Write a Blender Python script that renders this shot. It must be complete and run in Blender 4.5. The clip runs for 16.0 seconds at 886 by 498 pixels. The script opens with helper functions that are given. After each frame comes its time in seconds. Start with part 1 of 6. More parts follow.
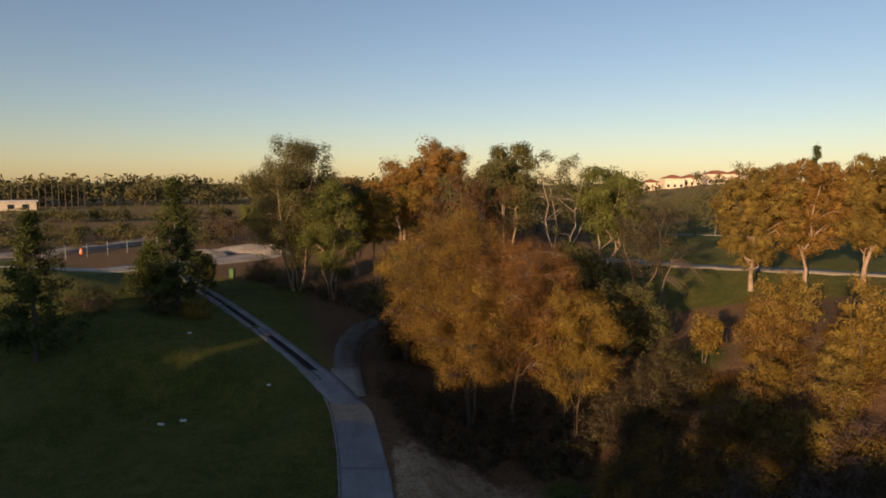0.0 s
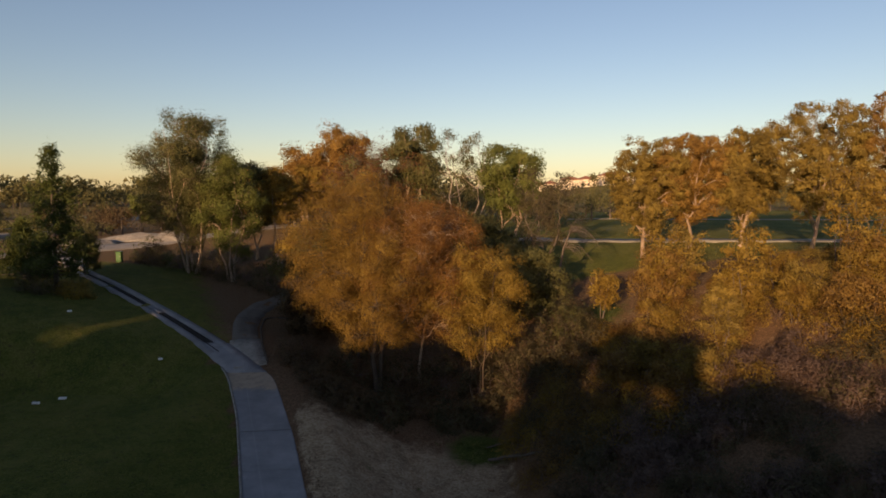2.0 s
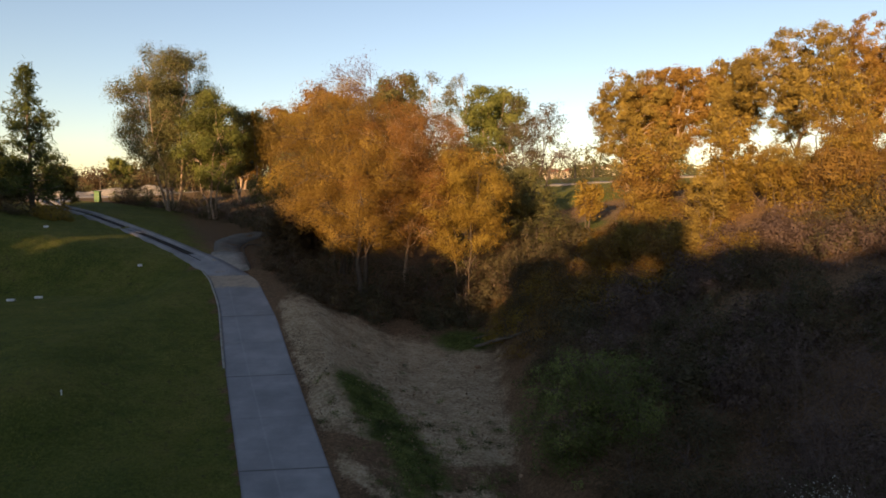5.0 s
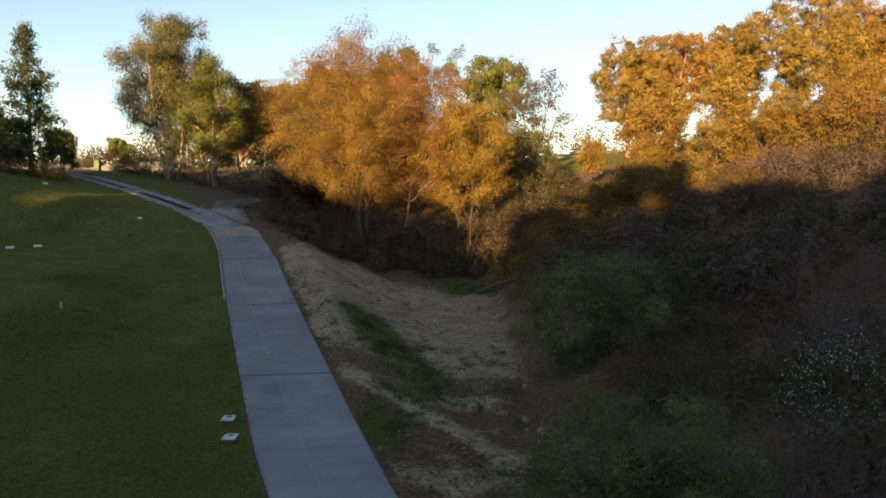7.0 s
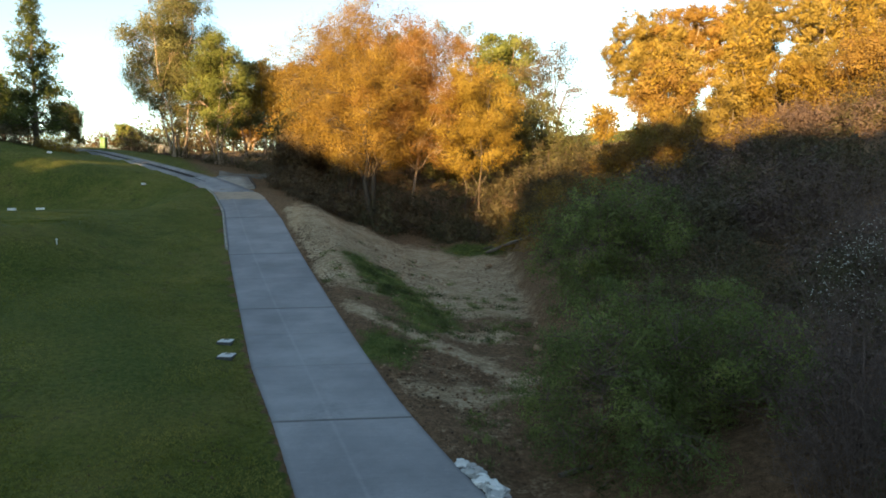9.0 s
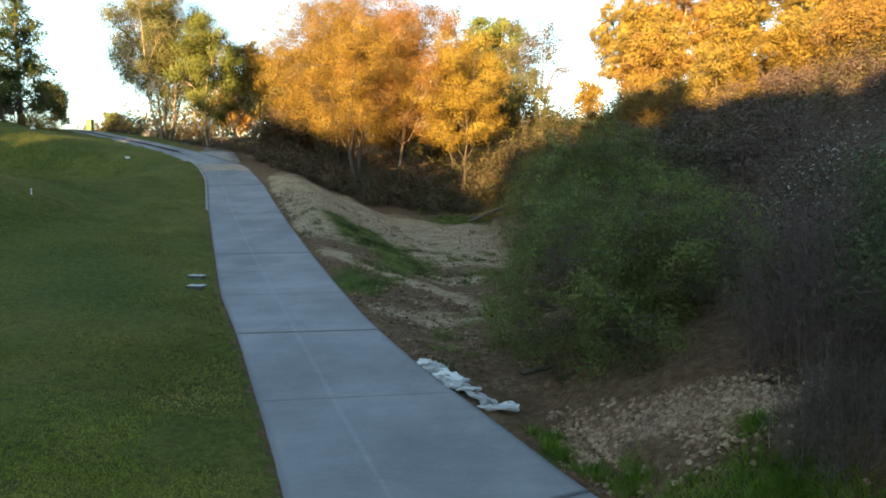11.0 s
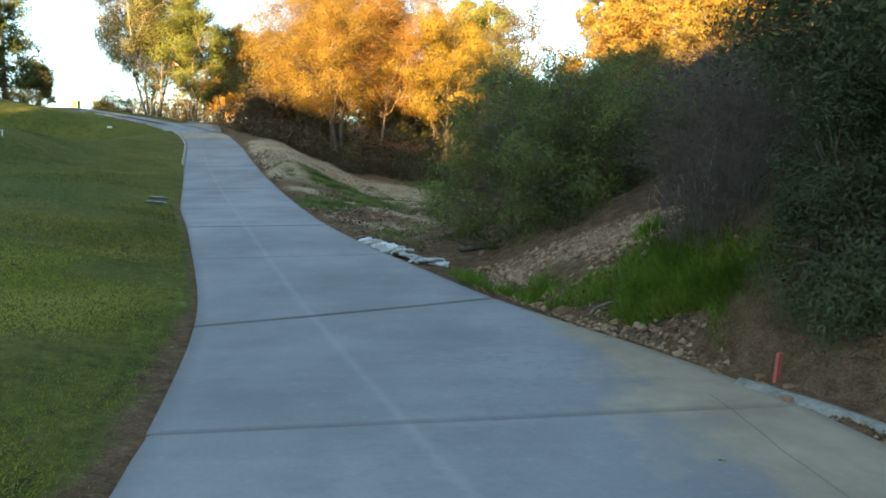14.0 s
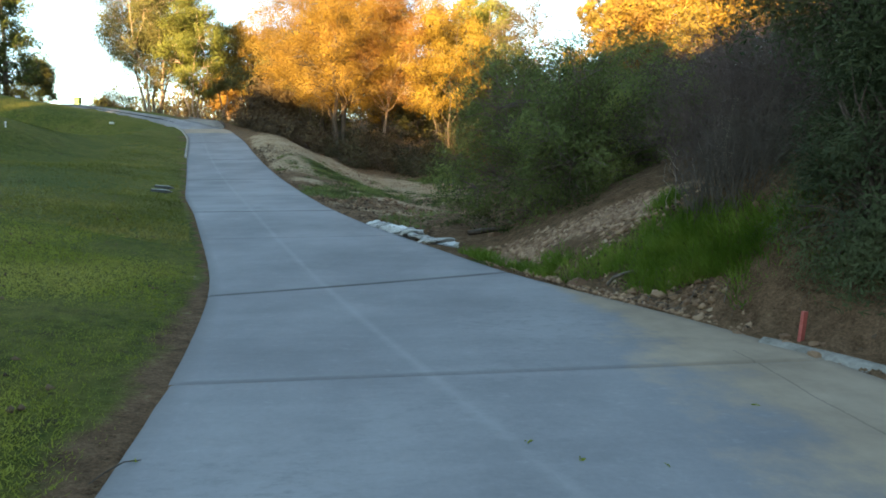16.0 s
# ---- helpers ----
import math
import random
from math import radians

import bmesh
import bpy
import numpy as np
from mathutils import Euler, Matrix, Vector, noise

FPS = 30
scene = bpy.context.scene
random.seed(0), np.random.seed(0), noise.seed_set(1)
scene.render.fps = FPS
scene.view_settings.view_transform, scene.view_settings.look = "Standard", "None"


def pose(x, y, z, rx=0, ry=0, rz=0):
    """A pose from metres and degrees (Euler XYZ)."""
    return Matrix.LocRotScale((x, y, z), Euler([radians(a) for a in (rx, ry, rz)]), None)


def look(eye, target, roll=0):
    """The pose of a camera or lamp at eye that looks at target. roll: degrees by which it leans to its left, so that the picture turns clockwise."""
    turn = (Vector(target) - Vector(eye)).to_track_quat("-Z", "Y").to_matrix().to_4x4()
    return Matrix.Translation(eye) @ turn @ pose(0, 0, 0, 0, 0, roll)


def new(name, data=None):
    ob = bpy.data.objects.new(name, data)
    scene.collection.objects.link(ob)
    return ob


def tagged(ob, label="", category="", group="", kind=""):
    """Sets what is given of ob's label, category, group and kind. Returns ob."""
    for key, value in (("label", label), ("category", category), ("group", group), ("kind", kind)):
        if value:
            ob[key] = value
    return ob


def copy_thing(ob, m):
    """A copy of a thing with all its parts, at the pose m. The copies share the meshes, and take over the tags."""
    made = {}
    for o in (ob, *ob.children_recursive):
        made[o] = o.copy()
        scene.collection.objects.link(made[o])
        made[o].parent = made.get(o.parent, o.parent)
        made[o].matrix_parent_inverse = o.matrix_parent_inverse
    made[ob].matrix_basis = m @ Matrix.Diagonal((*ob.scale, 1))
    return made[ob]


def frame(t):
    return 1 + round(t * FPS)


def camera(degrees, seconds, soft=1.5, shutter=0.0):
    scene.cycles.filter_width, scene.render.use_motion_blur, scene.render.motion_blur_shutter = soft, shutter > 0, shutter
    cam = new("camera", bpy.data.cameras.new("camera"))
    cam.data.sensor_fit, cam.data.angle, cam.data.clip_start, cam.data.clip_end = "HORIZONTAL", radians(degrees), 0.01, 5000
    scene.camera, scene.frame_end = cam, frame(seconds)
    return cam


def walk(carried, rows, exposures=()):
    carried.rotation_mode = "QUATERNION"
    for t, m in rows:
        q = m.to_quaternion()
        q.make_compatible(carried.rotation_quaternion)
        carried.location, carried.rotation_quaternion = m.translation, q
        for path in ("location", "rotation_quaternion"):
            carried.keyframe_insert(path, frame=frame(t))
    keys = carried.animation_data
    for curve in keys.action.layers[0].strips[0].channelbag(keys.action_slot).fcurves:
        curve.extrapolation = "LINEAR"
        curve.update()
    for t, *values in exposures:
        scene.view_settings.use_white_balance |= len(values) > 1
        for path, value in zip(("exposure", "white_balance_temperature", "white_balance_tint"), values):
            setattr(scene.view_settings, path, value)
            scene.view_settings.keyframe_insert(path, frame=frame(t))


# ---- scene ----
cam = camera(69.8, 16.0, 1.75)
PATH = [
    (0.0, 0.000, 0.000, 19.860, 84.08, -0.21, 7.81),
    (0.5, 0.055, 0.055, 19.703, 84.20, -0.09, 3.53),
    (1.0, 0.127, 0.108, 18.951, 84.41, 0.01, 1.49),
    (1.5, 0.152, 0.125, 17.916, 84.60, -0.00, 0.00),
    (2.0, 0.176, 0.111, 16.822, 84.77, 0.03, -0.65),
    (2.5, 0.164, 0.044, 15.775, 84.84, 0.14, -0.98),
    (3.0, 0.094, -0.015, 14.695, 84.92, 0.14, -1.34),
    (3.5, 0.085, -0.066, 13.612, 84.99, 0.13, -1.62),
    (4.0, 0.107, -0.100, 12.486, 85.09, 0.16, -1.86),
    (4.5, 0.096, -0.130, 11.403, 85.13, 0.21, -2.12),
    (7.0, -0.053, -0.228, 7.537, 85.11, 0.25, -2.18),
    (7.5, -0.064, -0.112, 6.695, 85.16, 0.23, -2.04),
    (8.0, 0.038, 0.051, 5.926, 85.20, 0.21, -1.38),
    (8.5, 0.047, 0.213, 5.549, 85.21, 0.26, -1.13),
    (9.0, -0.022, 0.397, 5.377, 85.19, 0.25, -1.43),
    (11.5, 0.623, 0.233, 3.269, 85.14, 0.31, -2.08),
    (12.0, 0.721, 0.083, 2.801, 85.17, 0.30, -2.22),
    (12.5, 0.784, 0.012, 2.462, 85.17, 0.29, -2.16),
    (13.0, 0.825, 0.003, 2.268, 85.21, 0.29, -2.27),
    (13.5, 1.104, -0.038, 2.043, 85.26, 0.30, -2.35),
    (14.0, 1.340, -0.091, 1.876, 85.23, 0.30, -2.32),
    (14.5, 1.342, -0.053, 1.850, 85.25, 0.29, -2.30),
    (15.0, 1.270, -0.058, 1.814, 85.27, 0.24, -2.28),
    (15.5, 1.271, -0.074, 1.717, 85.27, 0.23, -2.32),
    (16.0, 1.204, -0.067, 1.604, 85.24, 0.32, -2.32),
]
EXPOSURES = [(0.0, 0.36, 6350, 24), (2.0, 0.46, 6600, 25), (3.5, 0.76, 6900, 25), (4.5, 1.06, 7000, 24), (7.0, 1.68, 7050, 17), (9.0, 2.34, 6950, 6), (11.5, 2.84, 7000, 4), (12.5, 3.04, 7080, 3), (14.5, 3.08, 7170, 4), (16.0, 3.08, 7170, 4)]
walk(cam, [(t, pose(*row)) for t, *row in PATH], EXPOSURES)

# ---- light: a low sun behind the camera, and the evening sky ----
SUN_EL, SUN_AZ = 9.0, 204.0          # degrees; azimuth clockwise from +y
world = bpy.data.worlds.new("world")
scene.world = world
world.use_nodes = True
wn = world.node_tree.nodes
wl = world.node_tree.links
sky = wn.new("ShaderNodeTexSky")
sky.sky_type = "NISHITA"
sky.sun_disc = False
sky.sun_elevation = radians(SUN_EL)
sky.sun_rotation = radians(SUN_AZ)
sky.air_density, sky.dust_density, sky.ozone_density = 1.0, 0.28, 1.5
wl.new(sky.outputs[0], wn["Background"].inputs[0])
wn["Background"].inputs[1].default_value = 0.097
sun_data = bpy.data.lights.new("sun", "SUN")
sun_data.energy, sun_data.angle, sun_data.color = 5.0, radians(0.6), (1.0, 0.68, 0.34)
sun = new("sun", sun_data)
az, el = radians(SUN_AZ), radians(SUN_EL)
sun.matrix_world = look(Vector((math.sin(az) * math.cos(el), math.cos(az) * math.cos(el), math.sin(el))) * 200, (0, 0, 0))

# ---- materials ----
def mat(name, rough=0.8):
    m = bpy.data.materials.new(name)
    m.use_nodes = True
    p = m.node_tree.nodes["Principled BSDF"]
    p.inputs["Roughness"].default_value = rough
    p.inputs["Specular IOR Level"].default_value = 0.25
    return m, m.node_tree.nodes, m.node_tree.links, p


def ramp(nodes, stops):
    r = nodes.new("ShaderNodeValToRGB")
    els = r.color_ramp.elements
    while len(els) < len(stops):
        els.new(0.5)
    for e, (pos, col) in zip(els, stops):
        e.position, e.color = pos, (*col, 1)
    return r


def noise_tex(nodes, links, scale, detail=4.0, rough=0.6, coords="Object", stretch=None):
    tc = nodes.new("ShaderNodeTexCoord")
    n = nodes.new("ShaderNodeTexNoise")
    n.inputs["Scale"].default_value, n.inputs["Detail"].default_value, n.inputs["Roughness"].default_value = scale, detail, rough
    out = tc.outputs[coords]
    if stretch:
        mp = nodes.new("ShaderNodeMapping")
        mp.inputs["Scale"].default_value = stretch
        links.new(out, mp.inputs[0])
        out = mp.outputs[0]
    links.new(out, n.inputs["Vector"])
    return n


def mixc(nodes, links, fac, a, b, blend="MIX"):
    m = nodes.new("ShaderNodeMix")
    m.data_type, m.blend_type = "RGBA", blend
    for sock, v in ((m.inputs[0], fac), (m.inputs[6], a), (m.inputs[7], b)):
        if isinstance(v, (int, float)):
            sock.default_value = v
        elif isinstance(v, tuple):
            sock.default_value = (*v, 1)
        else:
            links.new(v, sock)
    return m.outputs[2]


def maths(nodes, links, op, a, b, clamp=False):
    m = nodes.new("ShaderNodeMath")
    m.operation, m.use_clamp = op, clamp
    for sock, v in zip(m.inputs, (a, b)):
        if isinstance(v, (int, float)):
            sock.default_value = v
        else:
            links.new(v, sock)
    return m.outputs[0]


def bump(nodes, links, p, height, strength, dist):
    b = nodes.new("ShaderNodeBump")
    b.inputs["Strength"].default_value, b.inputs["Distance"].default_value = strength, dist
    links.new(height, b.inputs["Height"])
    links.new(b.outputs[0], p.inputs["Normal"])


def leaf_mat(name, stops, rough=0.55, through_light=0.33, patch=0.75):
    """Leaves: the colour varies from leaf to leaf and from clump to clump; some light passes through."""
    m, nodes, links, p = mat(name, rough)
    p.inputs["Specular IOR Level"].default_value = 0.1
    geo = nodes.new("ShaderNodeNewGeometry")
    n = noise_tex(nodes, links, patch, 2.0)
    v = maths(nodes, links, "ADD", maths(nodes, links, "MULTIPLY", geo.outputs["Random Per Island"], 0.15),
              maths(nodes, links, "SUBTRACT", maths(nodes, links, "MULTIPLY", n.outputs["Fac"], 1.9), 0.525), True)
    r = ramp(nodes, stops)
    links.new(v, r.inputs[0])
    links.new(r.outputs[0], p.inputs["Base Color"])
    tr = nodes.new("ShaderNodeBsdfTranslucent")
    links.new(r.outputs[0], tr.inputs[0])
    mx = nodes.new("ShaderNodeMixShader")
    mx.inputs[0].default_value = through_light
    links.new(p.outputs[0], mx.inputs[1])
    links.new(tr.outputs[0], mx.inputs[2])
    links.new(mx.outputs[0], nodes["Material Output"].inputs[0])
    return m


def grain_mat(name, a, b, scale=6.0, rough=0.85, bumps=0.4, dist=0.02, stretch=None, metal=0.0, fine=8.0):
    """A plain surface with two scales of variation and a fine relief."""
    m, nodes, links, p = mat(name, rough)
    n1 = noise_tex(nodes, links, scale, 5.0, 0.65, stretch=stretch)
    n2 = noise_tex(nodes, links, scale * fine, 3.0, 0.6, stretch=stretch)
    f = maths(nodes, links, "ADD", maths(nodes, links, "MULTIPLY", n1.outputs["Fac"], 0.65), maths(nodes, links, "MULTIPLY", n2.outputs["Fac"], 0.35))
    r = ramp(nodes, [(0.32, a), (0.68, b)])
    links.new(f, r.inputs[0])
    links.new(r.outputs[0], p.inputs["Base Color"])
    p.inputs["Metallic"].default_value = metal
    bump(nodes, links, p, f, bumps, dist)
    return m


def piece_mat(name, stops, scale=8.0, rough=0.8, bumps=0.4, dist=0.01):
    """Stones and the like: the tone varies from piece to piece."""
    m, nodes, links, p = mat(name, rough)
    info = nodes.new("ShaderNodeObjectInfo")
    geo = nodes.new("ShaderNodeNewGeometry")
    n = noise_tex(nodes, links, scale, 4.0)
    k = maths(nodes, links, "FRACT", maths(nodes, links, "ADD", info.outputs["Random"], geo.outputs["Random Per Island"]), 0.0)
    f = maths(nodes, links, "ADD", maths(nodes, links, "MULTIPLY", k, 0.6), maths(nodes, links, "MULTIPLY", n.outputs["Fac"], 0.4))
    r = ramp(nodes, stops)
    links.new(f, r.inputs[0])
    links.new(r.outputs[0], p.inputs["Base Color"])
    bump(nodes, links, p, n.outputs["Fac"], bumps, dist)
    return m


def ground_mat():
    """Soil, mown lawn, pale sand and lush grass, laid out by the zone attribute and broken up by noise."""
    m, nodes, links, p = mat("ground_cover", 0.95)
    p.inputs["Sheen Weight"].default_value, p.inputs["Sheen Roughness"].default_value, p.inputs["Sheen Tint"].default_value = 0.04, 0.5, (0.6, 0.62, 0.25, 1)
    p.inputs["Specular IOR Level"].default_value = 0.1
    at = nodes.new("ShaderNodeAttribute")
    at.attribute_name = "zone"
    sep = nodes.new("ShaderNodeSeparateColor")
    links.new(at.outputs["Color"], sep.inputs[0])
    big = noise_tex(nodes, links, 0.22, 4.0)
    mid = noise_tex(nodes, links, 1.3, 5.0, 0.65)
    fine = noise_tex(nodes, links, 14.0, 4.0, 0.7)
    grit = noise_tex(nodes, links, 60.0, 3.0, 0.7)

    def spread(a, wa, b, wb):
        return maths(nodes, links, "ADD", maths(nodes, links, "MULTIPLY", a.outputs["Fac"], wa), maths(nodes, links, "MULTIPLY", b.outputs["Fac"], wb))

    def col(fac, stops):
        r = ramp(nodes, stops)
        links.new(fac, r.inputs[0])
        return r.outputs[0]

    clod = noise_tex(nodes, links, 7.0, 6.0, 0.75)
    soil = col(spread(clod, 0.6, grit, 0.4), [(0.36, (0.045, 0.024, 0.013)), (0.48, (0.13, 0.073, 0.04)), (0.6, (0.215, 0.128, 0.074)), (0.7, (0.33, 0.22, 0.135))])
    tuft = noise_tex(nodes, links, 9.0, 7.0, 0.72)
    lawn = mixc(nodes, links, 0.6,
                col(spread(big, 0.55, mid, 0.45), [(0.4, (0.03, 0.044, 0.008)), (0.5, (0.105, 0.098, 0.019)), (0.6, (0.19, 0.142, 0.043))]),
                col(spread(tuft, 0.7, grit, 0.3), [(0.39, (0.02, 0.033, 0.005)), (0.5, (0.08, 0.094, 0.015)), (0.61, (0.17, 0.166, 0.04))]))
    sand = col(spread(mid, 0.35, clod, 0.65), [(0.34, (0.14, 0.088, 0.05)), (0.48, (0.305, 0.21, 0.125)), (0.62, (0.49, 0.365, 0.235))])
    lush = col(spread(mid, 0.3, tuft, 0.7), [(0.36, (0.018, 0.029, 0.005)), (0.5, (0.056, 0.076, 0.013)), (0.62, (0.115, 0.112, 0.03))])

    def gate(w):
        k = maths(nodes, links, "SUBTRACT", spread(mid, 0.6, fine, 0.4), 0.5)
        return maths(nodes, links, "MULTIPLY", maths(nodes, links, "SUBTRACT", maths(nodes, links, "ADD", w, maths(nodes, links, "MULTIPLY", k, 1.6)), 0.35), 3.0, True)

    bare = noise_tex(nodes, links, 3.2, 6.0, 0.7)
    lawn = mixc(nodes, links, maths(nodes, links, "MULTIPLY", maths(nodes, links, "SUBTRACT", bare.outputs["Fac"], 0.575), 9.0, True), lawn, (0.05, 0.036, 0.02))
    c = mixc(nodes, links, gate(sep.outputs[0]), soil, lawn)
    c = mixc(nodes, links, gate(sep.outputs[1]), c, sand)
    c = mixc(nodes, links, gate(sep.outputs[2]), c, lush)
    links.new(c, p.inputs["Base Color"])
    bump(nodes, links, p, spread(clod, 0.75, grit, 0.25), 1.0, 0.09)
    return m


def concrete_mat():
    """Broom-finished concrete with stains, worn paler streaks and washed-on soil near the low verge."""
    m, nodes, links, p = mat("path_concrete", 0.85)
    big = noise_tex(nodes, links, 0.55, 5.0, 0.6)
    streak = noise_tex(nodes, links, 1.0, 4.0, 0.6, stretch=(0.5, 5.0, 1.0))
    fine = noise_tex(nodes, links, 38.0, 4.0, 0.7)
    f = maths(nodes, links, "ADD", maths(nodes, links, "MULTIPLY", big.outputs["Fac"], 0.72), maths(nodes, links, "ADD", maths(nodes, links, "MULTIPLY", streak.outputs["Fac"], 0.13), maths(nodes, links, "MULTIPLY", fine.outputs["Fac"], 0.15)))
    r = ramp(nodes, [(0.36, (0.168, 0.163, 0.165)), (0.5, (0.217, 0.21, 0.211)), (0.64, (0.272, 0.262, 0.26))])
    links.new(f, r.inputs[0])
    at = nodes.new("ShaderNodeAttribute")
    at.attribute_name = "silt"
    flow = noise_tex(nodes, links, 2.2, 6.0, 0.65)
    k = maths(nodes, links, "MULTIPLY", maths(nodes, links, "SUBTRACT", maths(nodes, links, "ADD", at.outputs["Fac"], maths(nodes, links, "MULTIPLY", maths(nodes, links, "SUBTRACT", flow.outputs["Fac"], 0.5), 0.8)), 0.36), 4.5, True)
    sandy = ramp(nodes, [(0.35, (0.265, 0.196, 0.13)), (0.65, (0.38, 0.288, 0.196))])
    links.new(flow.outputs["Fac"], sandy.inputs[0])
    blotch0 = noise_tex(nodes, links, 0.9, 5.0, 0.7)
    # a worn pale streak along the wheel line
    geo = nodes.new("ShaderNodeNewGeometry")
    sx = nodes.new("ShaderNodeSeparateXYZ")
    links.new(geo.outputs["Position"], sx.inputs[0])
    off = maths(nodes, links, "ABSOLUTE", maths(nodes, links, "SUBTRACT", maths(nodes, links, "ADD", sx.outputs[0], maths(nodes, links, "MULTIPLY", sx.outputs[1], 0.366)), 2.47), 0.0)
    line = maths(nodes, links, "MULTIPLY", maths(nodes, links, "SUBTRACT", 1.0, maths(nodes, links, "MULTIPLY", off, 18.0), True), maths(nodes, links, "MULTIPLY", blotch0.outputs["Fac"], 0.3))
    c = mixc(nodes, links, line, r.outputs[0], (0.42, 0.41, 0.39))
    # dark blotches
    blot = noise_tex(nodes, links, 1.6, 7.0, 0.7)
    spots = maths(nodes, links, "MULTIPLY", maths(nodes, links, "SUBTRACT", blot.outputs["Fac"], 0.56), 2.2, True)
    c = mixc(nodes, links, spots, c, (0.15, 0.15, 0.15))
    speck = noise_tex(nodes, links, 9.0, 6.0, 0.75, stretch=(1.0, 2.2, 1.0))
    worn = noise_tex(nodes, links, 0.7, 3.0, 0.5)
    flecks = maths(nodes, links, "MULTIPLY", maths(nodes, links, "MULTIPLY", maths(nodes, links, "SUBTRACT", speck.outputs["Fac"], 0.5), 5.0, True), maths(nodes, links, "MULTIPLY", maths(nodes, links, "SUBTRACT", worn.outputs["Fac"], 0.42), 3.0, True), True)
    c = mixc(nodes, links, maths(nodes, links, "MULTIPLY", flecks, 0.7), c, (0.125, 0.125, 0.13))
    chalk = maths(nodes, links, "MULTIPLY", maths(nodes, links, "SUBTRACT", 0.42, speck.outputs["Fac"]), 2.5, True)
    c = mixc(nodes, links, chalk, c, (0.34, 0.335, 0.325))
    c = mixc(nodes, links, maths(nodes, links, "MULTIPLY", k, 0.85), c, sandy.outputs[0])
    crack_off = maths(nodes, links, "ABSOLUTE", maths(nodes, links, "SUBTRACT", maths(nodes, links, "ADD", sx.outputs[0], maths(nodes, links, "MULTIPLY", flow.outputs["Fac"], 0.09)), 3.165), 0.0)
    crack = maths(nodes, links, "MULTIPLY", maths(nodes, links, "SUBTRACT", 1.0, maths(nodes, links, "MULTIPLY", crack_off, 110.0), True), maths(nodes, links, "LESS_THAN", sx.outputs[1], 3.66))
    c = mixc(nodes, links, maths(nodes, links, "MULTIPLY", crack, 0.45), c, (0.05, 0.045, 0.04))
    gr = nodes.new("ShaderNodeAttribute")
    gr.attribute_name = "grime"
    c = mixc(nodes, links, maths(nodes, links, "MULTIPLY", gr.outputs["Fac"], maths(nodes, links, "MULTIPLY", flow.outputs["Fac"], 1.5), True), c, (0.055, 0.05, 0.045))
    links.new(c, p.inputs["Base Color"])
    bump(nodes, links, p, fine.outputs["Fac"], 0.3, 0.004)
    return m


GROUND = ground_mat()
CONCRETE = concrete_mat()
KERB = grain_mat("kerb_concrete", (0.15, 0.13, 0.105), (0.36, 0.33, 0.285), 3.0, 0.9, 0.6, 0.02)
PALE = grain_mat("dusty_gravel", (0.26, 0.225, 0.18), (0.44, 0.39, 0.32), 0.5)
ASPHALT = grain_mat("worn_path", (0.085, 0.072, 0.058), (0.165, 0.142, 0.115), 0.6)
GAPFILL = grain_mat("gap_fill_dark", (0.012, 0.01, 0.008), (0.03, 0.024, 0.018), 4.0)
BARK = grain_mat("bark_grey", (0.07, 0.052, 0.04), (0.17, 0.135, 0.105), 3.0, 0.9, 0.7, 0.04, (1, 1, 0.25))
GUM = grain_mat("bark_gum", (0.19, 0.135, 0.092), (0.45, 0.33, 0.235), 1.2, 0.8, 0.4, 0.02, (1, 1, 0.3))
DEADWOOD = grain_mat("bleached_wood", (0.22, 0.17, 0.125), (0.42, 0.34, 0.26), 3.0, 0.85, 0.4, 0.02, (1, 1, 0.25))
TWIGBARK = grain_mat("bark_dark", (0.05, 0.036, 0.026), (0.11, 0.082, 0.06), 3.0, 0.9, 0.6, 0.03, (1, 1, 0.25))
BRUSHWOOD = grain_mat("brush_twigs", (0.078, 0.052, 0.043), (0.195, 0.135, 0.108), 5.0)
L_GUM = leaf_mat("leaves_gum", [(0.1, (0.125, 0.088, 0.024)), (0.5, (0.225, 0.158, 0.038)), (0.9, (0.33, 0.24, 0.056))])
L_RED = leaf_mat("leaves_gum_red", [(0.1, (0.15, 0.085, 0.022)), (0.5, (0.25, 0.145, 0.036)), (0.9, (0.35, 0.21, 0.052))])
L_OLIVE = leaf_mat("leaves_olive", [(0.1, (0.06, 0.062, 0.024)), (0.5, (0.11, 0.108, 0.04)), (0.9, (0.18, 0.16, 0.06))])
L_GREEN = leaf_mat("leaves_green", [(0.1, (0.075, 0.085, 0.022)), (0.5, (0.13, 0.145, 0.036)), (0.9, (0.2, 0.2, 0.055))])
L_ORANGE = leaf_mat("leaves_autumn", [(0.1, (0.12, 0.068, 0.017)), (0.5, (0.21, 0.128, 0.027)), (0.9, (0.295, 0.192, 0.042))])
L_RUSSET = leaf_mat("leaves_russet", [(0.1, (0.115, 0.055, 0.017)), (0.5, (0.2, 0.1, 0.029)), (0.9, (0.275, 0.15, 0.044))])
L_AMBER = leaf_mat("leaves_amber", [(0.1, (0.14, 0.08, 0.017)), (0.5, (0.235, 0.155, 0.03)), (0.9, (0.33, 0.23, 0.046))])
L_PINE = leaf_mat("needles", [(0.1, (0.035, 0.046, 0.014)), (0.5, (0.07, 0.088, 0.024)), (0.9, (0.13, 0.14, 0.038))])
L_WILLOW = leaf_mat("leaves_willow", [(0.1, (0.05, 0.061, 0.02)), (0.5, (0.127, 0.148, 0.044)), (0.9, (0.235, 0.255, 0.076))], patch=1.2)
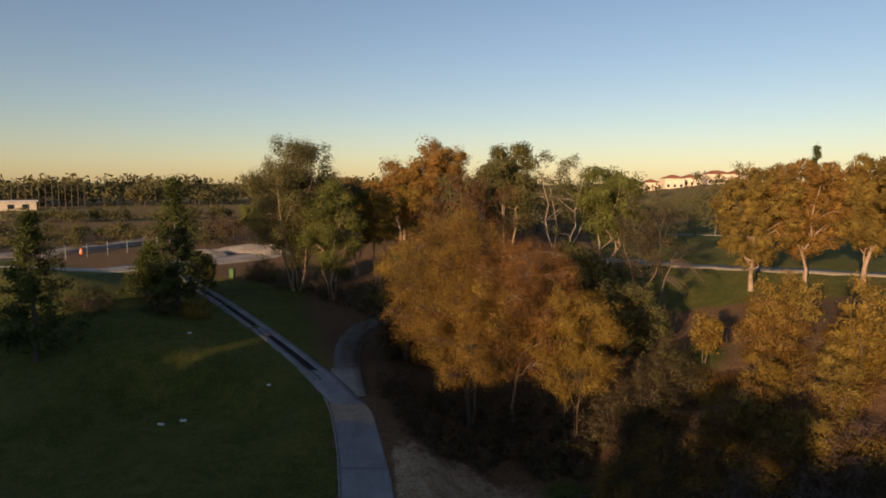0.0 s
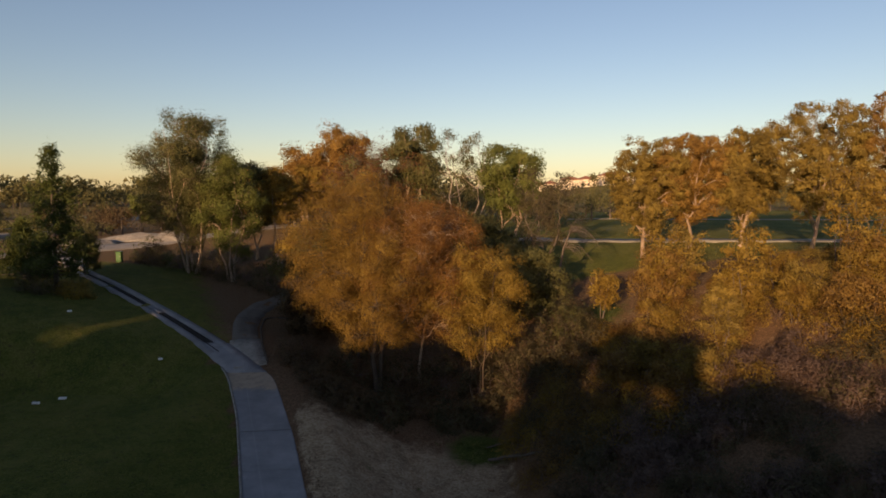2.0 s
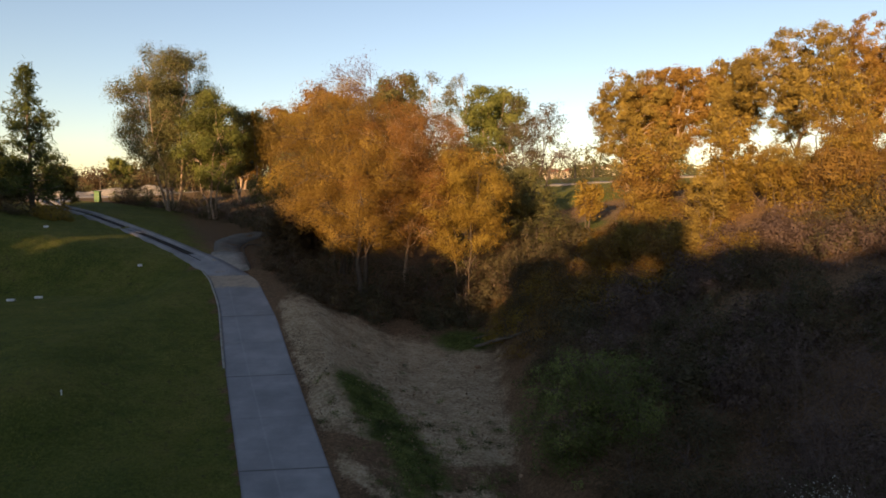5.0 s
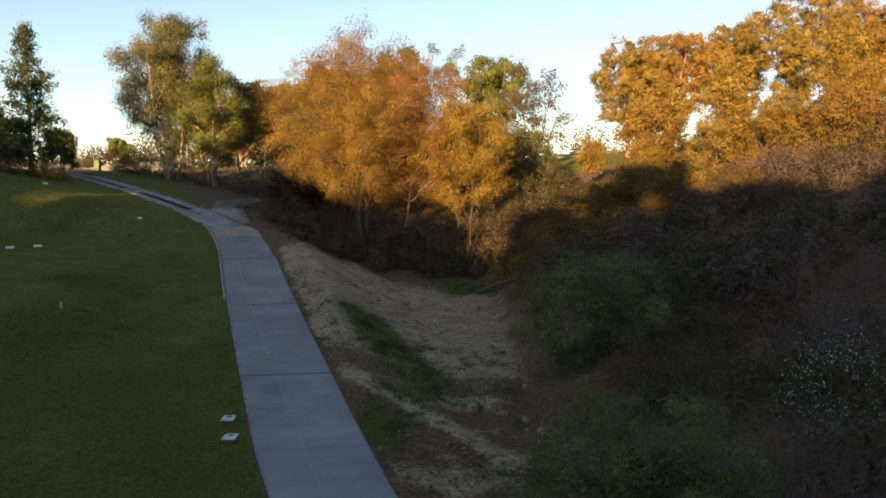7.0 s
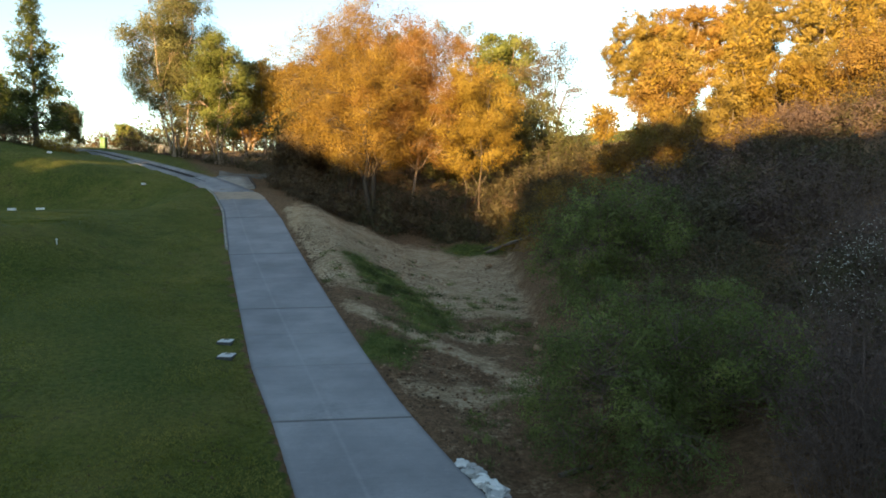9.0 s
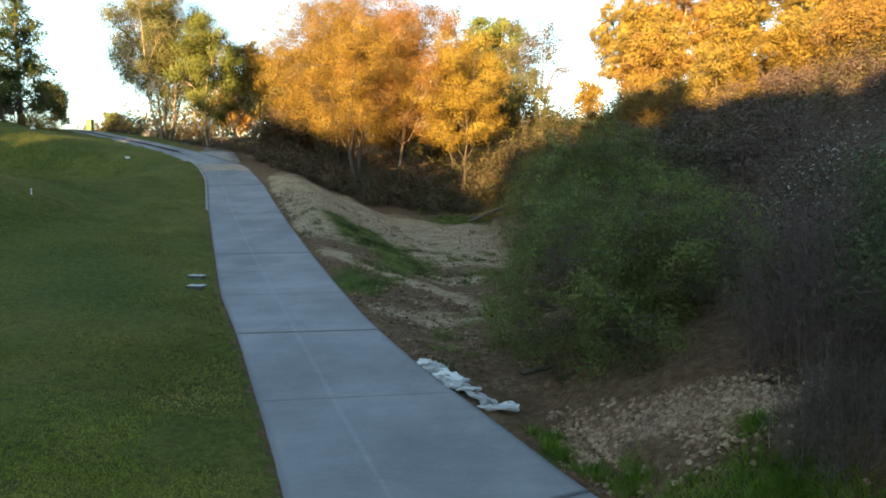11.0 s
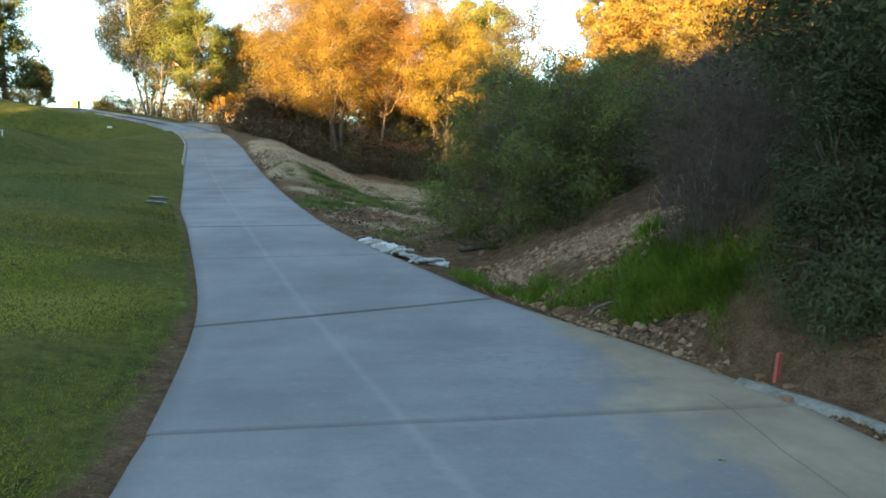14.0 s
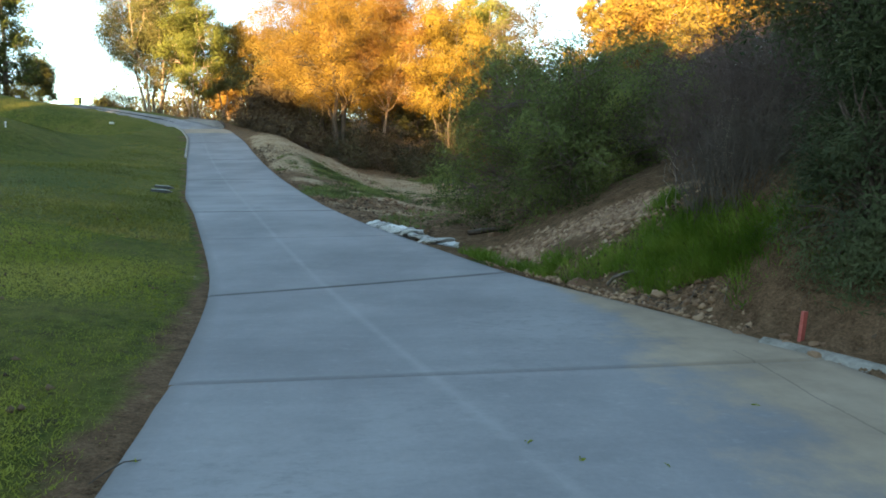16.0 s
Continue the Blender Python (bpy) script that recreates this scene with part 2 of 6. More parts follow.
L_SAGE = leaf_mat("leaves_sage", [(0.1, (0.035, 0.046, 0.02)), (0.5, (0.08, 0.096, 0.042)), (0.9, (0.16, 0.175, 0.08))], patch=1.4)
L_SCRUB = leaf_mat("leaves_scrub", [(0.1, (0.042, 0.038, 0.019)), (0.5, (0.092, 0.076, 0.038)), (0.9, (0.16, 0.125, 0.064))], patch=0.9)
L_PURPLE = leaf_mat("leaves_dead_scrub", [(0.1, (0.07, 0.047, 0.038)), (0.5, (0.135, 0.092, 0.074)), (0.9, (0.21, 0.15, 0.115))], patch=0.9)
L_DRY = leaf_mat("leaves_dry_scrub", [(0.1, (0.11, 0.058, 0.019)), (0.5, (0.195, 0.115, 0.031)), (0.9, (0.28, 0.18, 0.05))], patch=0.9)
L_RUST = leaf_mat("leaves_rust", [(0.1, (0.08, 0.03, 0.014)), (0.5, (0.14, 0.058, 0.022)), (0.9, (0.2, 0.095, 0.035))])
L_GRASS = leaf_mat("grass_blades", [(0.1, (0.05, 0.092, 0.011)), (0.5, (0.12, 0.19, 0.022)), (0.9, (0.23, 0.28, 0.05))], patch=1.5)
L_LAWN = leaf_mat("lawn_blades", [(0.1, (0.1, 0.125, 0.015)), (0.5, (0.245, 0.27, 0.036)), (0.9, (0.41, 0.375, 0.085))], patch=0.5)
L_TURF = leaf_mat("turf_blades", [(0.1, (0.068, 0.08, 0.013)), (0.5, (0.172, 0.17, 0.03)), (0.9, (0.34, 0.275, 0.078))], patch=0.35)
L_FAR = leaf_mat("leaves_far", [(0.1, (0.07, 0.07, 0.031)), (0.5, (0.125, 0.116, 0.048)), (0.9, (0.2, 0.168, 0.064))], patch=0.05)
L_RUSTY = leaf_mat("leaves_brown_scrub", [(0.1, (0.05, 0.034, 0.02)), (0.5, (0.1, 0.068, 0.036)), (0.9, (0.16, 0.115, 0.06))], patch=0.9)
BLOSSOM = leaf_mat("pale_seed_heads", [(0.1, (0.4, 0.38, 0.32)), (0.9, (0.7, 0.68, 0.6))])
STONE = piece_mat("field_stones", [(0.15, (0.13, 0.07, 0.038)), (0.5, (0.25, 0.148, 0.085)), (0.75, (0.35, 0.225, 0.135)), (0.93, (0.5, 0.39, 0.27))])
RUBBLE = piece_mat("white_sandbag_cloth", [(0.2, (0.28, 0.27, 0.25)), (0.8, (0.66, 0.65, 0.62))], 5.0)
STAKEPAINT = grain_mat("red_stake_paint", (0.38, 0.08, 0.06), (0.52, 0.14, 0.11), 9.0, 0.6)
PLASTICGREEN = grain_mat("green_enamel", (0.03, 0.09, 0.02), (0.06, 0.15, 0.035), 2.0, 0.5, 0.1)
SOILCLOD = piece_mat("soil_clods", [(0.2, (0.05, 0.029, 0.016)), (0.8, (0.18, 0.11, 0.062))])
LIDGREY = grain_mat("valve_lid", (0.42, 0.41, 0.38), (0.62, 0.61, 0.58), 12.0, 0.6)
LIDDARK = grain_mat("valve_recess", (0.05, 0.05, 0.045), (0.09, 0.09, 0.08), 12.0, 0.7)
WHITEPAINT = grain_mat("white_paint", (0.62, 0.6, 0.55), (0.8, 0.78, 0.74), 1.5, 0.6, 0.1)
CREAM = grain_mat("cream_stucco", (0.62, 0.52, 0.38), (0.76, 0.67, 0.52), 0.4, 0.9, 0.2)
ROOFTILE = grain_mat("clay_roof", (0.26, 0.1, 0.06), (0.4, 0.17, 0.1), 1.0, 0.85)
GLASS = mat("window_glass", 0.1)
GLASS[3].inputs["Base Color"].default_value = (0.03, 0.035, 0.04, 1)
GLASS = GLASS[0]
STEEL = grain_mat("galvanised_steel", (0.25, 0.25, 0.25), (0.42, 0.42, 0.41), 5.0, 0.5, 0.1, 0.01, None, 0.8)
BARREL = grain_mat("orange_plastic", (0.65, 0.1, 0.02), (0.8, 0.17, 0.03), 3.0, 0.5, 0.1)

# ---- the lie of the land ----
def curve(knots, soft=1.2):
    """A smooth function through (y, value) knots."""
    ys = np.array([k[0] for k in knots], float)
    vs = np.array([k[1] for k in knots], float)
    fine = np.arange(ys[0], ys[-1] + 0.25, 0.25) if ys[-1] - ys[0] < 400 else np.linspace(ys[0], ys[-1], 4000)
    vals = np.interp(fine, ys, vs)
    for _ in range(3):
        vals = (np.interp(fine - soft, fine, vals) + vals + np.interp(fine + soft, fine, vals)) / 3
    return lambda y: np.interp(y, fine, vals)


def step(a, b, v):
    k = np.clip((np.asarray(v, float) - a) / (b - a), 0, 1)
    return k * k * (3 - 2 * k)


path_z = curve([(-40, -1.0), (-10, 0.1), (0, 0.5), (3, 0.6), (5.4, 0.70), (6.5, 0.79), (8.5, 0.98), (10.4, 1.18), (11.6, 1.32), (15, 1.67), (20, 2.22), (25, 2.95), (30, 3.8), (34, 4.65), (38, 5.45),
                (44, 7.0), (52, 8.9), (62, 10.2), (80, 10.5), (120, 10.5)], 0.8)
path_l = curve([(-40, 2.0), (-10, 0.5), (0, 0.3), (2.1, 0.12), (3.3, -0.11), (4.35, -0.34), (5.3, -0.56), (6.3, -0.85), (8.4, -1.62), (9.6, -2.08), (11.5, -2.79), (14.3, -3.95), (19.0, -5.57), (26.7, -8.25), (33.8, -10.6), (38.7, -12.7),
                (41.5, -15.3), (46.6, -20.7), (51.6, -26.6), (58.4, -34.0), (70, -42), (120, -60)], 0.4)
path_r = curve([(-40, 5.8), (-10, 4.3), (0, 3.8), (3.2, 3.72), (3.8, 3.5), (4.2, 3.34), (4.7, 3.15), (5.37, 2.72), (6.37, 2.12), (7.75, 1.52), (8.06, 1.36), (10.1, 0.36), (12.3, -0.55), (15.4, -1.61), (19.6, -2.98), (24.0, -4.47), (31.9, -7.15),
                (38.1, -9.7), (42, -13.5), (46.6, -18.7), (51.6, -24.6), (58.4, -32.1), (70, -40), (120, -58)], 0.35)
gully_x = curve([(-40, 6.2), (-10, 4.7), (0, 4.6), (3, 4.15), (3.9, 3.72), (4.7, 3.28), (6, 2.6), (8, 2.35), (10, 2.5), (13, 2.85), (16, 3.2), (22, 3.4), (30, 3.9), (37, 4.1), (44, 5), (52, 6), (62, 7), (120, 10)], 0.5)
gully_z = curve([(-40, -1.1), (-10, 0.05), (0, 0.48), (4, 0.68), (6.5, 0.82), (10, 1.0), (16, 1.3), (22, 1.55), (30, 1.95), (37, 2.8), (44, 4.6), (52, 6.2), (62, 8.3), (80, 11.2), (120, 12)])


def land(x, y):
    """The height of the bare ground."""
    x, y = np.asarray(x, float), np.asarray(y, float)
    zc, xl, xr, xg, zg = path_z(y), path_l(y), path_r(y), gully_x(y), gully_z(y)
    dl = np.clip(xl - x, 0, None)
    left = zc + 0.17 * np.minimum(dl, 2.5) * (1 - step(52, 66, y)) + (0.09 + 0.09 * step(36, 44, y)) * np.clip(dl - 2.5, 0, 14) * (1 - step(50, 66, y))
    tee = step(0, 3.2, x + 29) * (1 - step(0, 3.4, x + 13.6 + 0.2 * (y - 22))) * step(17.5, 21.5, y) * (1 - step(37, 41.5, y))
    left = left + (4.5 + 0.012 * (y - 25) - left) * tee
    left = left + 0.06 * np.sin(x * 0.7 + 1) * np.sin(y * 0.5) * step(0.3, 3, dl)
    t = (x - xr) / np.maximum(xg - xr, 0.25)
    s = step(0.04 - 0.02 * step(42, 48, y), 0.72 - 0.22 * step(42, 48, y), t)
    lip = 0.34 * np.exp(-((t - 0.16) / 0.11) ** 2) * step(20, 26, y) * (1 - step(34, 39, y))
    bank = zc + (zg - zc) * s + lip + 0.05 * np.exp(-((x - xr - 0.12) / 0.1) ** 2) * step(9, 6, y) + 0.05 * np.sin(x * 2.3 + y * 0.8) * step(0.1, 0.4, t)
    d = np.clip(x - xg, 0, None)
    slope = 0.27 + 0.06 * step(6.6, 8, y) * step(14, 11, y) + 0.16 * step(14, 36, y) - 0.2 * step(40, 54, y)
    steep = 0.75 - 0.45 * step(4.2, 5.6, y) + 0.7 * step(12, 18, y)
    up = zg + steep * (1 - np.exp(-d / 1.1)) + slope * d + 0.16 * np.sin(x * 1.1 + 2) * np.sin(y * 0.9) * step(0.6, 3, d)
    up = up + 0.6 * np.exp(-((y - 5.2) / np.where(y < 5.2, 2.0, 1.4)) ** 2) * (1 - np.exp(-d ** 2)) * (1 - 0.8 * step(2.5, 5.5, d))
    top = 12.7
    k = 1.2
    e = np.clip((top - up) / k, -30, 30)
    up = top - k * np.log1p(np.exp(e))
    h = np.where(x < xl, left, np.where(x < xr, zc, np.where(x < xg, bank, up)))
    ridge = 17.2 + 8.2 * (step(-45, -53, x) - 0.6 * step(-69, -76, x)) + 1.3 * np.exp(-((x + 22) / 4.0) ** 2) - 2.0 * np.exp(-((x + 31) / 1.9) ** 2) + 0.8 * np.exp(-((x + 39.5) / 4.0) ** 2) - 3.7 * step(-13, 0, x) - 5.4 * np.exp(-((x + 61.2 - 0.445 * (y + 42)) / 2.0) ** 2)
    h = h + ridge * step(-9, -42, y)
    far = step(90, 140, y)
    h = h + (10.5 + 2.0 * step(-40, 60, x) - h) * far
    h = h + 8.0 * step(220, 330, y) * step(20, 110, x) * (1 - step(900, 1500, y))
    wide = step(60, 110, np.abs(x + 10)) * (1 - far)
    return h + (11.5 - h) * wide * (1 - step(-30, -60, y))


def place(x, y, dz=0.0):
    return Vector((x, y, float(land(x, y)) + dz))


# ---- mesh helpers ----
def raw_mesh(name, verts, faces, material, smooth=False):
    """A mesh from arrays; faces all have the same number of corners."""
    verts, faces = np.asarray(verts, np.float32), np.asarray(faces, np.int32)
    me = bpy.data.meshes.new(name)
    n, k = faces.shape
    me.vertices.add(len(verts))
    me.vertices.foreach_set("co", verts.ravel())
    me.loops.add(n * k)
    me.loops.foreach_set("vertex_index", faces.ravel())
    me.polygons.add(n)
    me.polygons.foreach_set("loop_start", np.arange(0, n * k, k, dtype=np.int32))
    me.polygons.foreach_set("loop_total", np.full(n, k, np.int32))
    if smooth:
        me.polygons.foreach_set("use_smooth", np.ones(n, bool))
    me.update(calc_edges=True)
    me.materials.append(material)
    return me


def part(name, bm, material, parent=None, label="", smooth=False):
    me = bpy.data.meshes.new(name)
    bm.to_mesh(me)
    bm.free()
    me.materials.append(material)
    if smooth:
        for f in me.polygons:
            f.use_smooth = True
    ob = new(name, me)
    if parent:
        ob.parent = parent
    if label:
        ob["label"] = label
    return ob


def raw_part(name, verts, faces, material, parent=None, label="", smooth=False):
    ob = new(name, raw_mesh(name, verts, faces, material, smooth))
    if parent:
        ob.parent = parent
    if label:
        ob["label"] = label
    return ob


def empty(name, loc, label, category, group="", kind=""):
    ob = new(name)
    ob.location = loc
    ob.empty_display_size = 0.3
    return tagged(ob, label, category, group, kind)


def box(bm, x, y, z, sx, sy, sz, bevel=0.0, rz=0.0):
    """A bevelled block centred on x, y with its foot at z."""
    r = bmesh.ops.create_cube(bm, size=1.0, matrix=Matrix.Translation((x, y, z + sz / 2)) @ Matrix.Rotation(rz, 4, "Z") @ Matrix.Diagonal((sx, sy, sz, 1)))
    if bevel:
        es = list({e for v in r["verts"] for e in v.link_edges})
        bmesh.ops.bevel(bm, geom=es, offset=bevel, segments=2, profile=0.5, affect="EDGES")
    return bm


def tubes(lines, sides=6):
    """Tapered tubes along polylines [(points, radii), ...]; returns verts and quads."""
    vs, fs, base = [], [], 0
    ang = np.linspace(0, 2 * np.pi, sides, endpoint=False)
    ca, sa = np.cos(ang), np.sin(ang)
    idx = np.arange(sides)
    nxt = (idx + 1) % sides
    for pts, rad in lines:
        pts, rad = np.asarray(pts, float), np.asarray(rad, float)
        tan = np.gradient(pts, axis=0)
        tan /= np.linalg.norm(tan, axis=1)[:, None] + 1e-9
        ref = np.where(np.abs(tan[:, 2:3]) > 0.9, np.array([[1.0, 0, 0]]), np.array([[0, 0, 1.0]]))
        u = np.cross(tan, ref)
        u /= np.linalg.norm(u, axis=1)[:, None] + 1e-9
        v = np.cross(tan, u)
        ring = pts[:, None] + rad[:, None, None] * (u[:, None] * ca[None, :, None] + v[:, None] * sa[None, :, None])
        vs.append(ring.reshape(-1, 3))
        for k in range(len(pts) - 1):
            a = base + k * sides
            fs.append(np.stack([a + idx, a + nxt, a + sides + nxt, a + sides + idx], 1))
        base += len(pts) * sides
    return np.concatenate(vs), np.concatenate(fs)


def leaves(rng, centres, length, width, hang=0.0, vary=0.35, along=None, face=None, simple=False):
    """Folded leaves (two triangles each; one, where simple) at the centres; hang > 0 lets them droop; face: the ways that they turn to, loosely."""
    n = len(centres)
    d = rng.normal(size=(n, 3))
    if along is not None:
        d = d * 0.55 + along
    d[:, 2] = d[:, 2] * (1 - 0.5 * abs(hang)) - hang * 1.3
    if face is not None:
        up = face + rng.normal(size=(n, 3)) * 0.27
        up /= np.linalg.norm(up, axis=1)[:, None] + 1e-9
        d -= up * (d * up).sum(1)[:, None]
        d /= np.linalg.norm(d, axis=1)[:, None] + 1e-9
        s = np.cross(up, d)
    else:
        d /= np.linalg.norm(d, axis=1)[:, None] + 1e-9
        s = np.cross(d, rng.normal(size=(n, 3)))
        s /= np.linalg.norm(s, axis=1)[:, None] + 1e-9
        up = np.cross(s, d)
    ln = length * np.exp(rng.normal(size=(n, 1)) * vary)
    w = width * np.exp(rng.normal(size=(n, 1)) * vary * 0.7)
    if simple:
        a = centres - d * ln * 0.4
        return np.stack([a - s * w * 0.5, a + s * w * 0.5, centres + d * ln * 0.6], 1).reshape(-1, 3), np.arange(n * 3).reshape(-1, 3)
    a = centres - d * ln * 0.5
    b = centres + s * w * 0.5 + up * w * 0.12
    c = centres + d * ln * 0.5
    e = centres - s * w * 0.5 + up * w * 0.12
    v = np.stack([a, b, c, e], 1).reshape(-1, 3)
    q = np.arange(n)[:, None] * 4
    tri = np.concatenate([q + [[0, 1, 2]], q + [[0, 2, 3]]], 1).reshape(-1, 3)
    return v, tri


def unit(v):
    return v / (np.linalg.norm(v, axis=1)[:, None] + 1e-9)


def bend(rng, a, b, n=5, sag=0.0, wob=0.06):
    """A bent line from a to b."""
    a, b = np.asarray(a, float), np.asarray(b, float)
    k = np.linspace(0, 1, n)[:, None]
    d = np.linalg.norm(b - a)
    p = a + (b - a) * k + rng.normal(size=(n, 3)) * wob * d * np.sin(np.pi * k)
    p[:, 2] += sag * d * np.sin(np.pi * k[:, 0])
    return p


def tree(name, label, x, y, height, spread, leaf, bark=BARK, seed=1, stems=1, low=0.3, lobes=9, clumps=16, per=40, clump_r=0.5, size=(0.16, 0.06),
         hang=0.3, girth=0.16, lobe_r=0.34, lean=(0.0, 0.0), splay=0.12, twigs=True, shell=0.5, sink=0.1, group="", category="tree", taper=1.0, show_wood=1.0, flat=0.8):
    """A tree: stems and limbs that taper, twigs, and a crown of leaf clumps gathered in uneven lobes."""
    rng = np.random.default_rng(seed)
    base = np.array([0.0, 0.0, -sink])
    root = empty(name, place(x, y), label, category, group)
    wood, fine, tips, ways = [], [], [], []
    crown_lo, crown_hi = height * low, height
    mid, half = (crown_lo + crown_hi) / 2, (crown_hi - crown_lo) / 2
    tops = []
    for k in range(stems):
        ang = 2 * np.pi * (k + rng.random() * 0.6) / max(stems, 1)
        off = splay * height * (0.3 if stems == 1 else 1.0) * np.array([np.cos(ang), np.sin(ang)])
        foot = base + np.r_[off * 0.18 * (stems > 1), 0]
        tip = np.array([lean[0] + off[0], lean[1] + off[1], height * (0.86 - 0.12 * rng.random() * (stems > 1))])
        p = bend(rng, foot, tip, 8, wob=0.025)
        r = girth * (0.75 if stems > 1 else 1.0) * (1 - 0.86 * np.linspace(0, 1, 8) ** 0.9)
        r[0] *= 1.35
        wood.append((p, r))
        tops.append((p, r))
    for k in range(lobes):
        u = 1 - 2 * (k + 0.5) / lobes
        ang = k * 2.39996 + rng.random() * 0.9
        ring = np.sqrt(1 - u * u)
        lr = spread * lobe_r * (0.7 + 0.6 * rng.random())
        out = (0.58 + 0.26 * rng.random()) if k % 4 else 0.25
        wide = 1.0 + (taper - 1.0) * u
        c = np.array([spread * out * ring * wide * np.cos(ang), spread * out * ring * wide * np.sin(ang), mid + (half - lr * flat * 0.6) * (out + 0.2) * u])
        zz = c[2]
        c[:2] += np.array(lean) * zz / height
        p, r = tops[int(rng.integers(stems))] if stems > 1 else tops[0]
        j = int(np.clip(np.searchsorted(p[:, 2], zz - spread * (0.35 + 0.5 * rng.random())), 1, 6))
        limb = bend(rng, p[j], c, 5, 0.06, 0.07)
        wood.append((limb, r[j] * 0.55 * np.linspace(1, 0.25, 5)))
        for q in range(clumps):
            d = rng.normal(size=3)
            d /= np.linalg.norm(d)
            tip = c + d * lr * np.array([1, 1, flat]) * (shell + (1 - shell) * rng.random()) * (0.8 + 0.4 * rng.random())
            if twigs:
                fine.append((bend(rng, limb[int(rng.integers(2, 5))], tip, 3, 0.03, 0.08), r[j] * 0.16 * np.array([1.0, 0.6, 0.2]) + 0.004))
            tips.append(tip)
            ways.append(d + 0.6 * (c - [lean[0] * 0.5, lean[1] * 0.5, mid]) / max(spread, half))
    tips, ways = np.array(tips), unit(np.array(ways))
    v, f = tubes(wood, 7)
    raw_part("trunk", v, f, bark, root, smooth=True)
    if fine:
        v, f = tubes(fine, 3)
        tagged(raw_part("branchwork", v, f, bark, root), kind="stuff")
    n = len(tips) * per
    pos = np.repeat(tips, per, 0) + np.clip(rng.normal(size=(n, 3)), -1.5, 1.5) * clump_r * np.array([0.55, 0.55, 0.45]) * np.repeat(0.6 + 0.8 * rng.random((len(tips), 1)), per, 0)
    pos[:, 2] -= hang * 0.4 * clump_r * rng.random(n)
    face = unit(pos - np.repeat(tips, per, 0)) * 0.8 + np.repeat(ways, per, 0) * 0.6
    v, f = leaves(rng, pos, size[0] * 1.3, size[1] * 1.9, hang, face=face, simple=y > 30)
    tagged(raw_part("crown", v, f, leaf, root), kind="stuff")
    return root


def shrub(name, label, x, y, height, spread, leaf, seed=1, clumps=120, per=40, clump_r=0.28, size=(0.07, 0.018), hang=0.1, wood=BRUSHWOOD, sink=0.05, group="", ry=None, stem_r=0.02, arch=0.15, droop_out=0.0, hollow=0.55, category="bush"):
    """A bush: many stems from the foot, arching out to leaf clumps over a lumpy dome."""
    rng = np.random.default_rng(seed)
    root = empty(name, place(x, y), label, category, group)
    ry = ry or spread
    lump = rng.normal(size=(7, 3))
    lump /= np.linalg.norm(lump, axis=1)[:, None]
    lump[:, 2] = np.abs(lump[:, 2])
    tips, lines = [], []
    for k in range(clumps):
        d = rng.normal(size=3)
        d[2] = abs(d[2]) * 0.9 - 0.12
        d /= np.linalg.norm(d)
        bulge = 0.74 + 0.36 * np.clip((lump @ d).max() - 0.5, 0, 1) / 0.5
        rr = (hollow + (1 - hollow) * rng.random() ** 0.7) * bulge * (0.9 + 0.2 * rng.random())
        tips.append(np.array([d[0] * spread * rr, d[1] * ry * rr, max(0.04, d[2] * height * rr)]))
    tips = np.array(tips)
    tips[:, 2] += (land(x + tips[:, 0], y + tips[:, 1]) - float(land(x, y))) * (1 - tips[:, 2] / max(height, 0.1)) * 0.9
    for tip in tips[::3]:
        foot = np.array([rng.normal() * spread * 0.12, rng.normal() * ry * 0.12, -sink])
        lines.append((bend(rng, foot, tip * 0.97, 4, arch, 0.05), stem_r * np.linspace(1, 0.2, 4)))
    v, f = tubes(lines, 3)
    tagged(raw_part("stemwork", v, f, wood, root), kind="stuff")
    n = len(tips) * per
    pos = np.repeat(tips, per, 0) + np.clip(rng.normal(size=(n, 3)), -1.7, 1.7) * clump_r * 0.55
    out = np.repeat(tips / (np.linalg.norm(tips, axis=1)[:, None] + 1e-6), per, 0)
    pos[:, 2] = np.maximum(pos[:, 2], -0.5)
    face = unit(pos - np.repeat(tips, per, 0)) * 0.75 + out * 0.5 + np.array([0, 0, 0.4])
    v, f = leaves(rng, pos, size[0], size[1], hang, along=out * 0.5, face=face, simple=y > 22)
    tagged(raw_part("foliage", v, f, leaf, root), kind="stuff")
    return root


